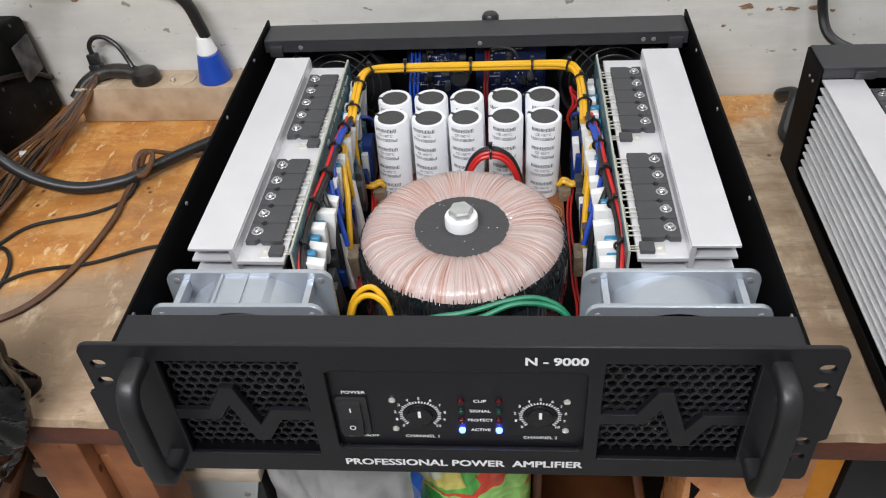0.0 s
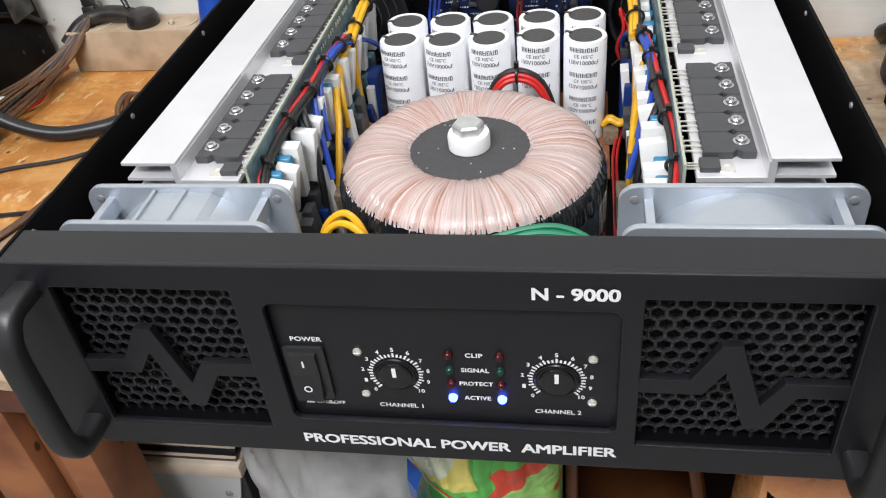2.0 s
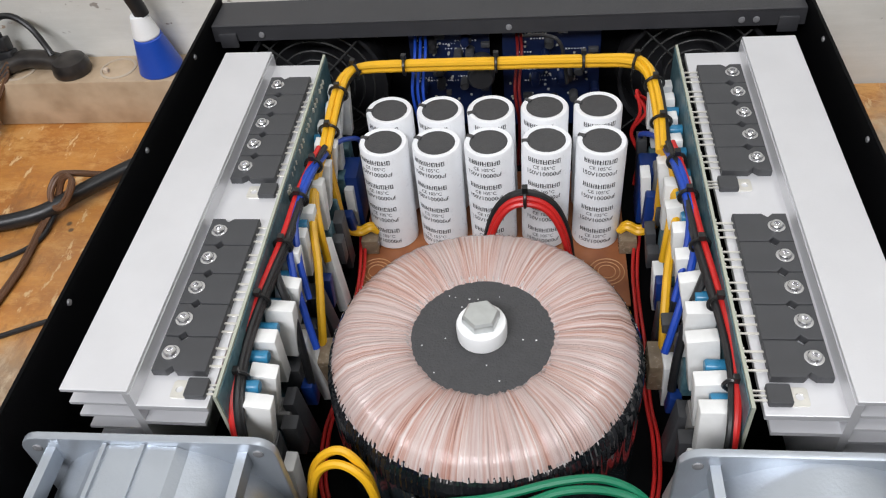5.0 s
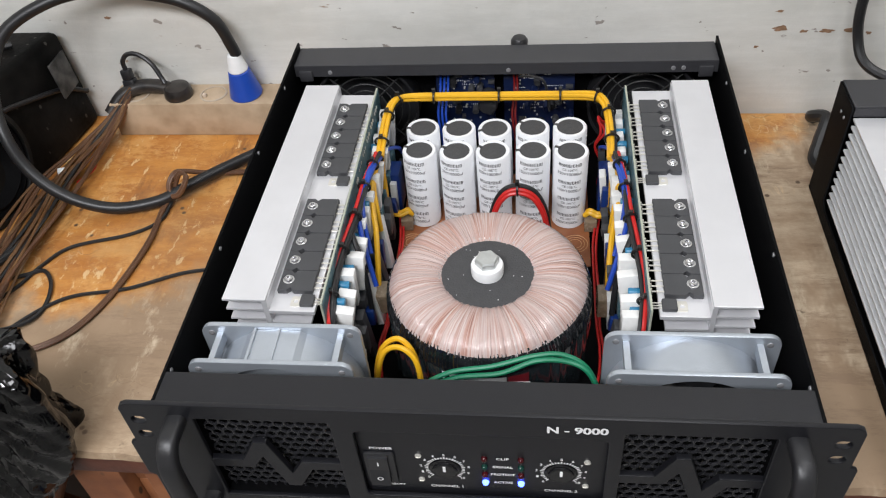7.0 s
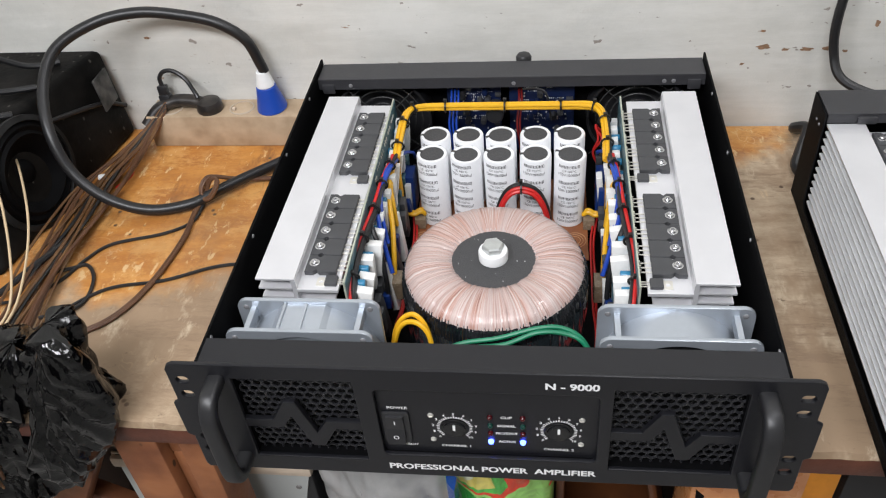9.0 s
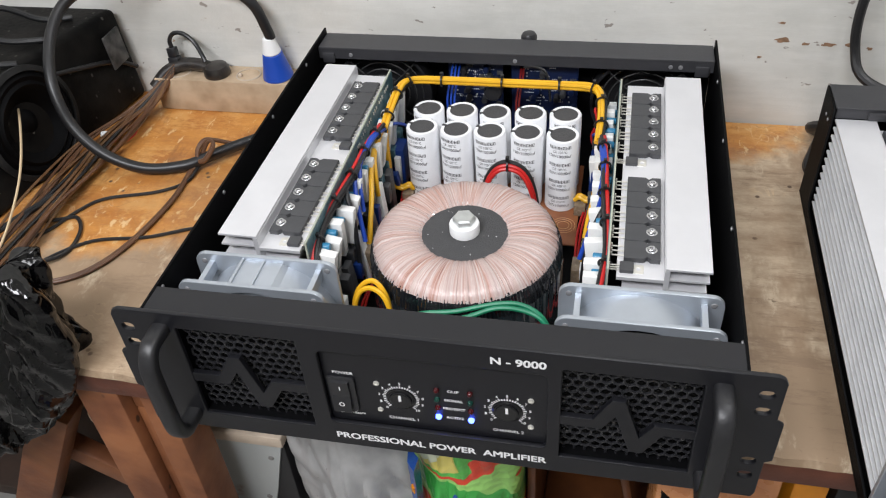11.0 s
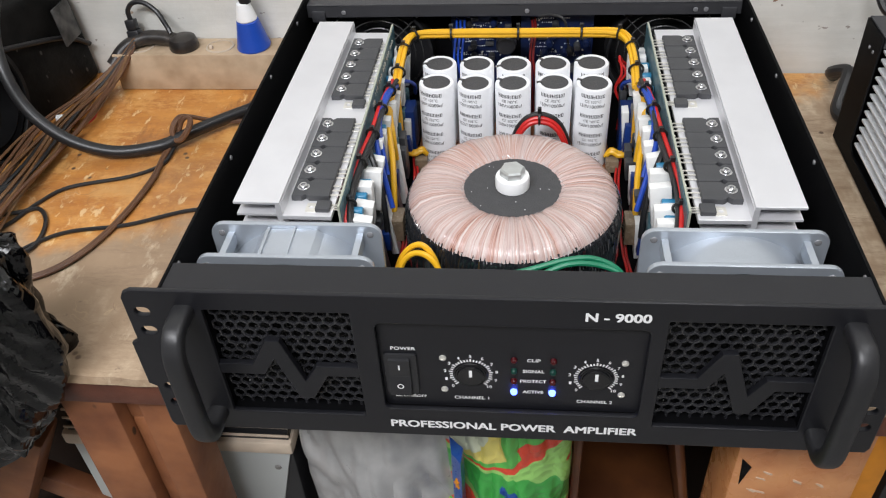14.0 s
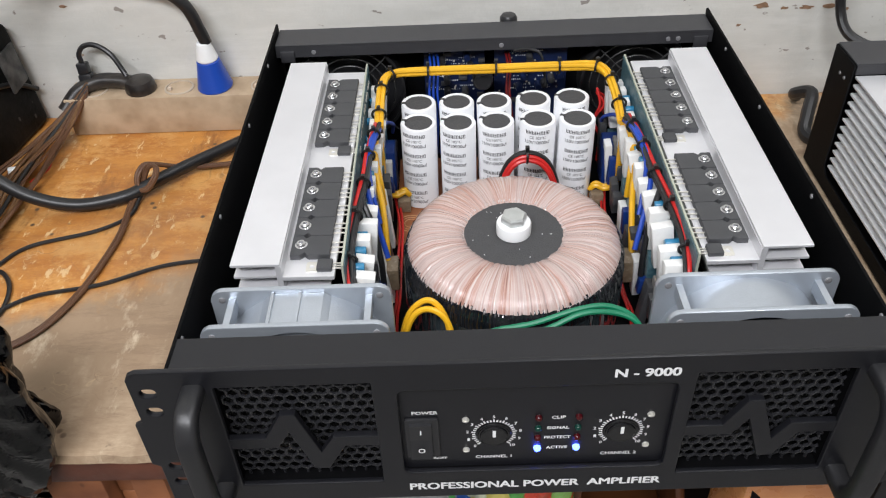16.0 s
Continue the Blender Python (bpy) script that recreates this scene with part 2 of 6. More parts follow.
def wall_material():
    """Old grey-white limewash with trowel marks, brown chips and stains."""
    m, n, l, p = nodes_of("stained_limewash")
    co = n.new("ShaderNodeTexCoord")

    def tex(scale, stretch=(1, 1, 1), detail=8, rough=0.6):
        mp = n.new("ShaderNodeVectorMath")
        mp.operation = "MULTIPLY"
        mp.inputs[1].default_value = stretch
        l.new(co.outputs["Object"], mp.inputs[0])
        t = n.new("ShaderNodeTexNoise")
        t.inputs["Scale"].default_value, t.inputs["Detail"].default_value, t.inputs["Roughness"].default_value = scale, detail, rough
        l.new(mp.outputs[0], t.inputs["Vector"])
        return t.outputs["Fac"]

    def ramp(v, *stops):
        k = n.new("ShaderNodeValToRGB")
        e = k.color_ramp.elements
        e[0].position, e[0].color = stops[0][0], (*stops[0][1], 1)
        e[1].position, e[1].color = stops[-1][0], (*stops[-1][1], 1)
        for pos, c in stops[1:-1]:
            e.new(pos).color = (*c, 1)
        l.new(v, k.inputs["Fac"])
        return k.outputs["Color"]

    base = ramp(tex(4.0, (1, 1, 1.5)), (0.3, (0.54, 0.54, 0.51)), (0.5, (0.68, 0.67, 0.63)), (0.7, (0.76, 0.75, 0.71)))
    streak = ramp(tex(9.0, (0.35, 1, 2.4), 10, 0.75), (0.44, (0.90, 0.90, 0.89)), (0.60, (1, 1, 1)))
    sm = n.new("ShaderNodeMix")
    sm.data_type, sm.blend_type = "RGBA", "MULTIPLY"
    sm.inputs["Factor"].default_value = 1.0
    l.new(base, sm.inputs[6])
    l.new(streak, sm.inputs[7])
    base = sm.outputs[2]
    chips = ramp(tex(16.0, (1.0, 1, 3.2), 6, 0.62), (0.70, (0, 0, 0)), (0.72, (1, 1, 1)))
    specks = ramp(tex(60.0, (1.0, 1, 1.6), 3, 0.5), (0.70, (0, 0, 0)), (0.73, (1, 1, 1)))
    k = n.new("ShaderNodeMix")
    k.data_type = "RGBA"
    l.new(chips, k.inputs["Factor"])
    l.new(base, k.inputs[6])
    k.inputs[7].default_value = (0.36, 0.26, 0.19, 1)
    k2 = n.new("ShaderNodeMix")
    k2.data_type = "RGBA"
    l.new(specks, k2.inputs["Factor"])
    l.new(k.outputs[2], k2.inputs[6])
    k2.inputs[7].default_value = (0.30, 0.27, 0.24, 1)
    l.new(k2.outputs[2], p.inputs["Base Color"])
    p.inputs["Roughness"].default_value = 0.75
    bp = n.new("ShaderNodeBump")
    bp.inputs["Strength"].default_value, bp.inputs["Distance"].default_value = 0.5, 0.004
    l.new(tex(22.0), bp.inputs["Height"])
    l.new(bp.outputs["Normal"], p.inputs["Normal"])
    return m


def crinkled_film():
    """Thin black plastic film, crushed into small sharp facets."""
    m, n, l, p = nodes_of("black_bin_film")
    co = n.new("ShaderNodeTexCoord")
    warp = n.new("ShaderNodeTexNoise")
    warp.inputs["Scale"].default_value = 14
    l.new(co.outputs["Object"], warp.inputs["Vector"])
    mul = n.new("ShaderNodeVectorMath")
    mul.operation = "MULTIPLY_ADD"
    mul.inputs[1].default_value = (0.06, 0.06, 0.06)
    l.new(warp.outputs["Color"], mul.inputs[0])
    l.new(co.outputs["Object"], mul.inputs[2])
    last = None
    for scale, depth in ((90, 0.0008),):
        v = n.new("ShaderNodeTexVoronoi")
        v.inputs["Scale"].default_value = scale
        l.new(mul.outputs[0], v.inputs["Vector"])
        bp = n.new("ShaderNodeBump")
        bp.inputs["Strength"].default_value, bp.inputs["Distance"].default_value = 0.85, depth
        l.new(v.outputs["Distance"], bp.inputs["Height"])
        if last:
            l.new(last.outputs["Normal"], bp.inputs["Normal"])
        last = bp
    l.new(last.outputs["Normal"], p.inputs["Normal"])
    p.inputs["Base Color"].default_value = (0.002, 0.002, 0.0024, 1)
    p.inputs["Roughness"].default_value = 0.1
    p.inputs["Specular IOR Level"].default_value = 0.5
    return m


def knots(material, scale, size, colour=(0.02, 0.01, 0.006), weight=0.9):
    """Small specks scattered on a surface: knots and nail holes, or dust."""
    n, l = material.node_tree.nodes, material.node_tree.links
    p = n["Principled BSDF"]
    co = n.new("ShaderNodeTexCoord")
    st = n.new("ShaderNodeVectorMath")
    st.operation = "MULTIPLY"
    st.inputs[1].default_value = (1, 1, 0.6)
    l.new(co.outputs["Object"], st.inputs[0])
    v = n.new("ShaderNodeTexVoronoi")
    v.inputs["Scale"].default_value = scale
    l.new(st.outputs[0], v.inputs["Vector"])
    r = n.new("ShaderNodeMapRange")
    r.inputs["From Min"].default_value, r.inputs["From Max"].default_value = size, size * 1.5
    r.inputs["To Min"].default_value, r.inputs["To Max"].default_value = weight, 0.0
    l.new(v.outputs["Distance"], r.inputs["Value"])
    k = n.new("ShaderNodeMix")
    k.data_type = "RGBA"
    l.new(r.outputs["Result"], k.inputs["Factor"])
    l.new(p.inputs["Base Color"].links[0].from_socket, k.inputs[6])
    k.inputs[7].default_value = (*colour, 1)
    l.new(k.outputs[2], p.inputs["Base Color"])


BLACKFILM = crinkled_film()
knots(OLDWOOD, 30, 0.075)
knots(SCUFFEDWOOD, 26, 0.07)
WINDING, TABLE, WALL = winding_material(), table_material(), wall_material()


# ---- building helpers ----
def finish(bm, name, material, parent=None, label="", smooth=True, at=None):
    me = bpy.data.meshes.new(name)
    bmesh.ops.recalc_face_normals(bm, faces=bm.faces)
    bm.to_mesh(me)
    bm.free()
    return place(name, me, material, parent, label, smooth, at)


def place(name, me, material, parent=None, label="", smooth=True, at=None):
    if material is not None and not me.materials:
        me.materials.append(material)
    if smooth and len(me.polygons):
        me.polygons.foreach_set("use_smooth", [True] * len(me.polygons))
        me.set_sharp_from_angle(angle=radians(35))
    ob = new(name, me)
    if parent is not None:
        ob.parent = parent
    if at is not None:
        ob.matrix_basis = at
    if label:
        tagged(ob, label)
    return ob


def part(name, bm, material, parent, label="", smooth=True, at=None):
    return finish(bm, name, material, parent, label, smooth, at)


def thing(name, label, category, at=None, group="", kind=""):
    ob = new(name)
    ob.empty_display_size = 0.02
    if at is not None:
        ob.matrix_basis = at
    return tagged(ob, label, category, group, kind)


def box(bm, x0, x1, y0, y1, z0, z1, bevel=0.0, turn=None):
    r = bmesh.ops.create_cube(bm, size=1.0)
    vs = r["verts"]
    c = Vector(((x0 + x1) / 2, (y0 + y1) / 2, (z0 + z1) / 2))
    for v in vs:
        v.co = Vector((v.co.x * (x1 - x0), v.co.y * (y1 - y0), v.co.z * (z1 - z0)))
    if bevel:
        es = list({e for v in vs for e in v.link_edges})
        out = bmesh.ops.bevel(bm, geom=es, offset=bevel, segments=2, profile=0.5, affect="EDGES", clamp_overlap=True)
        vs = list({v for f in out["faces"] for v in f.verts} | {v for v in vs if v.is_valid})
    for v in vs:
        v.co = (turn @ v.co if turn else v.co) + c
    return vs


def lathe(bm, profile, segs=32, m=Matrix()):
    """Turn (radius, height) pairs round z; open ends close on the axis."""
    rings = []
    for r, h in profile:
        if r <= 1e-6:
            rings.append([bm.verts.new(m @ Vector((0, 0, h)))])
        else:
            rings.append([bm.verts.new(m @ Vector((r * math.cos(2 * math.pi * i / segs), r * math.sin(2 * math.pi * i / segs), h))) for i in range(segs)])
    for a, b in zip(rings, rings[1:]):
        for i in range(segs):
            j = (i + 1) % segs
            if len(a) == 1 and len(b) > 1:
                bm.faces.new((a[0], b[i], b[j]))
            elif len(b) == 1 and len(a) > 1:
                bm.faces.new((a[i], a[j], b[0]))
            elif len(a) > 1:
                bm.faces.new((a[i], a[j], b[j], b[i]))


def smooth_path(pts, steps=8):
    p = [Vector(q) for q in pts]
    p = [2 * p[0] - p[1]] + p + [2 * p[-1] - p[-2]]
    out = []
    for i in range(1, len(p) - 2):
        a, b, c, d = p[i - 1:i + 3]
        for k in range(steps):
            t = k / steps
            out.append(0.5 * (2 * b + (c - a) * t + (2 * a - 5 * b + 4 * c - d) * t * t + (3 * b - a - 3 * c + d) * t ** 3))
    out.append(p[-2])
    return out


def tube(bm, pts, r, segs=8, steps=8, flat=1.0, raw=False):
    """Sweep a round (or flattened) section along a smooth line."""
    line = [Vector(q) for q in pts] if raw else smooth_path(pts, steps)
    up = Vector((0, 0, 1))
    rings = []
    prev = None
    for i, q in enumerate(line):
        d = (line[min(i + 1, len(line) - 1)] - line[max(i - 1, 0)])
        if d.length < 1e-9:
            continue
        d.normalize()
        if prev is None:
            side = d.cross(up)
            if side.length < 1e-3:
                side = d.cross(Vector((0, 1, 0)))
        else:
            side = prev - d * prev.dot(d)
        side.normalize()
        prev = side
        other = side.cross(d)
        rings.append([bm.verts.new(q + side * (r * math.cos(2 * math.pi * k / segs)) + other * (r * flat * math.sin(2 * math.pi * k / segs))) for k in range(segs)])
    for a, b in zip(rings, rings[1:]):
        for k in range(segs):
            bm.faces.new((a[k], a[(k + 1) % segs], b[(k + 1) % segs], b[k]))
    bm.faces.new(rings[0])
    bm.faces.new(list(reversed(rings[-1])))


def wire(name, pts, r, material, parent, label="", segs=8, steps=8, flat=1.0):
    bm = bmesh.new()
    tube(bm, pts, r, segs, steps, flat)
    return part(name, bm, material, parent, label)


def rounded(x0, x1, y0, y1, r, n=5):
    out = []
    for cx, cy, a in ((x1 - r, y1 - r, 0), (x0 + r, y1 - r, 90), (x0 + r, y0 + r, 180), (x1 - r, y0 + r, 270)):
        for i in range(n + 1):
            w = radians(a + 90 * i / n)
            out.append((cx + r * math.cos(w), cy + r * math.sin(w)))
    return out


def circle(cx, cy, r, n=32):
    return [(cx + r * math.cos(2 * math.pi * i / n), cy + r * math.sin(2 * math.pi * i / n)) for i in range(n)]


def mesh_of(data):
    tmp = new("scratch", data)
    bpy.context.view_layer.update()
    me = bpy.data.meshes.new_from_object(tmp.evaluated_get(bpy.context.evaluated_depsgraph_get()))
    bpy.data.objects.remove(tmp)
    bpy.data.curves.remove(data)
    me.materials.clear()
    return me


FRONT = Matrix(((1, 0, 0, 0), (0, 0, -1, 0), (0, 1, 0, 0), (0, 0, 0, 1)))  # sheet drawn in x, z, facing the front


def sheet(outline, holes, thick, bevel=0.0, m=Matrix()):
    """A flat plate with holes; its face is at 0 and its back at -thick, before m."""
    c = bpy.data.curves.new("sheet", "CURVE")
    c.dimensions, c.fill_mode, c.extrude, c.bevel_depth, c.bevel_resolution = "2D", "BOTH", thick / 2 - bevel, bevel, 1
    for loop in (outline, *holes):
        s = c.splines.new("POLY")
        s.points.add(len(loop) - 1)
        for pt, (x, y) in zip(s.points, loop):
            pt.co = (x, y, 0, 1)
        s.use_cyclic_u = True
    me = mesh_of(c)
    me.transform(m @ Matrix.Translation((0, 0, -thick / 2)))
    me.update()
    return me


def lettering(text, width, height, bold=0.0):
    """Letters as a thin mesh in x, y, centred, of that width and height; bold thickens the strokes."""
    c = bpy.data.curves.new("lettering", "FONT")
    c.body, c.size, c.extrude, c.offset = text, 1.0, 0.0, bold
    c.space_character = 1.0 + 1.6 * bold
    c.resolution_u = 3
    me = mesh_of(c)
    co = np.zeros(len(me.vertices) * 3)
    me.vertices.foreach_get("co", co)
    co = co.reshape(-1, 3)
    lo, hi = co.min(0), co.max(0)
    co = (co - (lo + hi) / 2) / np.maximum(hi - lo, 1e-6) * np.array((width, height, 0))
    me.vertices.foreach_set("co", co.ravel())
    me.update()
    return me


def print_on(name, text, x, z, width, height, y, parent, bold=0.02, material=None):
    me = lettering(text, width, height, bold)
    if height > 0.006:
        # the headline strokes are heavy: the same letters again, a hair apart
        bm = bmesh.new()
        for k, (dx, dy) in enumerate(((-1, -1), (-1, 1), (0, 0), (1, -1), (1, 1))):
            one = me.copy()
            one.transform(Matrix.Translation((0.00034 * dx, 0.00022 * dy, 0.00003 * k)))
            bm.from_mesh(one)
            bpy.data.meshes.remove(one)
        bm.to_mesh(me)
        bm.free()
    me.transform(Matrix.Translation((x, y - 0.0004, z)) @ FRONT)
    return place(name, me, material or WHITEP, parent, smooth=False)


# ---- the room ----
FLAKED = mat("bare_brown_plaster", (0.34, 0.20, 0.12), 0.85, second=(0.20, 0.12, 0.07), scale=180)


def slab(name, dims, material, label, category, kind="structure"):
    bm = bmesh.new()
    box(bm, *dims)
    ob = finish(bm, name, material, smooth=False)
    return tagged(ob, label, category, kind=kind)


NORTH = slab("wall_north", (-1.8, 2.0, 0.525, 0.645, -0.75, 2.0), WALL, "stained grey-white limewashed wall behind the workbench", "wall")
# brown spots where the paint has flaked off
rng_ = random.Random(31)
for cx, cz, w, h in ((0.292, 0.108, 0.020, 0.008), (0.316, 0.104, 0.010, 0.004), (0.340, 0.104, 0.016, 0.005), (0.366, 0.105, 0.018, 0.006), (0.383, 0.101, 0.007, 0.004), (0.287, 0.128, 0.009, 0.003), (0.41, 0.135, 0.007, 0.009), (0.27, 0.086, 0.006, 0.004), (-0.46, 0.135, 0.010, 0.004), (-0.36, 0.15, 0.008, 0.005)):
    bm_ = bmesh.new()
    ring_ = []
    for k in range(14):
        a = 2 * math.pi * k / 14
        r = rng_.uniform(0.55, 1.1)
        ring_.append(bm_.verts.new((cx + 0.5 * w * r * math.cos(a), 0.5245, cz + 0.5 * h * r * math.sin(a))))
    f_ = bm_.faces.new(ring_)
    ext_ = bmesh.ops.extrude_face_region(bm_, geom=[f_])
    for v in ext_["geom"]:
        if isinstance(v, bmesh.types.BMVert):
            v.co.y = 0.5262
    finish(bm_, "flaked_patch", FLAKED, NORTH, smooth=False)
# the other walls and the ceiling are unseen, added to bounce the lamps' light
slab("unseen_wall_west", (-1.92, -1.8, -2.3, 0.645, -0.75, 2.0), WALL, "unseen plain side wall added to close the room and bounce light", "wall")
slab("unseen_wall_east", (2.0, 2.12, -2.3, 0.645, -0.75, 2.0), WALL, "unseen plain side wall added to close the room and bounce light", "wall")
slab("unseen_wall_south", (-1.92, 2.12, -2.42, -2.3, -0.75, 2.0), WALL, "unseen plain wall opposite the workbench, added to bounce light", "wall")
# floor is unseen; its cement is kept pale to reflect light upwards
slab("floor", (-1.92, 2.12, -2.42, 0.645, -0.85, -0.75), CONCRETE, "unseen cement floor, kept pale to bounce light up", "floor")
slab("ceiling", (-1.92, 2.12, -2.42, 0.645, 2.0, 2.1), CEIL, "unseen plain white ceiling added to bounce light", "ceiling")


# ---- workbench ----
def workbench():
    t = thing("workbench", "worn plywood workbench with patchy orange varnish and reddish timber legs", "workbench")
    # the plywood's front edge is chipped and slightly uneven
    bm = bmesh.new()
    n = 420
    rng = random.Random(12)
    rows = [[], [], [], []]
    for i in range(n + 1):
        x = -1.5 + 3.2 * i / n
        e = 0.0014 * noise.noise(Vector((x * 40, 0, 1))) + 0.0018 * max(0.0, noise.noise(Vector((x * 95, 3, 1))) - 0.15)
        for row, (y, z) in zip(rows, ((0.522, -0.007), (0.522, 0.0), (0.0405 + 2 * e, 0.0), (0.0385 + e, -0.007))):
            row.append(bm.verts.new((x, y, z)))
    for k in range(4):
        for i in range(n):
            bm.faces.new((rows[k][i], rows[k][i + 1], rows[(k + 1) % 4][i + 1], rows[(k + 1) % 4][i]))
    for i in (0, n):
        bm.faces.new([r[i] for r in rows])
    part("tabletop", bm, TABLE, t, "scratched plywood top with worn varnish", smooth=False)
    bm = bmesh.new()
    box(bm, -1.5, 1.7, 0.0425, 0.065, -0.036, -0.0072, 0.003)
    part("apron", bm, APRON, t, "dark reddish brown apron board")
    # built-up corner post of planks, and the broad scuffed leg
    for x0, x1, y0, y1, m, top in ((-0.368, -0.322, 0.046, 0.100, OLDWOOD, -0.0365), (-0.3215, -0.306, 0.060, 0.110, OLDWOOD, -0.075), (-0.3055, -0.2775, 0.052, 0.100, OLDWOOD, -0.0365)):
        bm = bmesh.new()
        box(bm, x0, x1, y0, y1, -0.748, top, 0.003)
        part("leg", bm, m, t, "scuffed timber plank of the leg")
    bm = bmesh.new()
    box(bm, -0.3215, -0.306, 0.060, 0.110, -0.0745, -0.0365, 0.002)
    part("packing_block", bm, OLDWOOD, t)
    bm = bmesh.new()
    box(bm, 0.1790, 0.2790, 0.052, 0.112, -0.748, -0.0365, 0.005)
    leg = part("leg", bm, TAPEDWOOD, t, "broad orange timber leg wrapped in scuffed clear tape")
    # thin black prism on the leg's face paints the shade inside a notch
    bm = bmesh.new()
    a = [bm.verts.new((x, y, z)) for y in (0.0512, 0.0535) for x, z in ((0.184, -0.082), (0.1925, -0.092), (0.1865, -0.116))]
    bm.faces.new(a[:3]), bm.faces.new(a[5:2:-1])
    for k in range(3):
        bm.faces.new((a[k], a[(k + 1) % 3], a[3 + (k + 1) % 3], a[3 + k]))
    part("dark_notch", bm, STEEL, leg, "thin dark prism standing in for a shaded notch", smooth=False)
    # pale flakes stand in for glints on the leg's clear tape
    for k in range(9):
        bm = bmesh.new()
        x, z = rng.uniform(0.198, 0.268), rng.uniform(-0.135, -0.095)
        pts = []
        for q in range(8):
            w = 2 * math.pi * q / 8
            r = rng.uniform(0.5, 1.1)
            pts.append(bm.verts.new((x + 0.0045 * r * math.cos(w) - 0.4 * r * 0.004 * math.sin(w), 0.0516 - 0.0005 * rng.random(), z + 0.0022 * r * math.sin(w) - 0.4 * r * 0.004 * math.cos(w))))
        f = bm.faces.new(pts)
        ext = bmesh.ops.extrude_face_region(bm, geom=[f])
        for v in ext["geom"]:
            if isinstance(v, bmesh.types.BMVert):
                v.co.y = 0.0525
        part("tape_glint", bm, TAPEGLINT, leg, "pale flake standing in for a glint on the tape", smooth=False)
    for at, dims in ((pose(-0.528, 0.115, -0.256, 0, -62, 0), (-0.17, 0.10, -0.020, 0.020, -0.024, 0.024)), (pose(-0.492, 0.140, -0.312, 0, 34, 0), (-0.08, 0.07, -0.012, 0.012, -0.015, 0.015))):
        bm = bmesh.new()
        box(bm, *dims, 0.004)
        part("brace", bm, OLDWOOD, t, "slanting timber brace", at=at)
    # assumed shelf; its colour is darkened to carry the shade below the bench
    bm = bmesh.new()
    box(bm, -1.4, 1.6, 0.128, 0.50, -0.42, -0.40, 0.002)
    part("shelf", bm, DARKBOARD, t, "assumed lower shelf, its colour darkened for the shade under the bench")
    return t


DARKBOARD = mat("shade_darkened_board", (0.030, 0.015, 0.009), 0.6, second=(0.016, 0.009, 0.006), scale=18, bump=0.3, bump_scale=120)
APRON = mat("dark_red_timber", (0.135, 0.042, 0.022), 0.5, second=(0.07, 0.022, 0.013), scale=22, bump=0.4, bump_scale=140)
TAPEDWOOD = mat("taped_orange_timber", (0.55, 0.25, 0.10), 0.28, second=(0.42, 0.16, 0.06), scale=24, bump=0.5, bump_scale=60, coat=0.5)
TAPEGLINT = mat("pale_tape_glint", (0.66, 0.48, 0.34), 0.2, coat=0.6)
workbench()

# ---- the power amplifier ----
AMP = thing("power_amplifier", "open black rack power amplifier with toroidal transformer, fans and heatsinks", "amplifier", pose(0, 0, 0, 0, 0, 0.35))


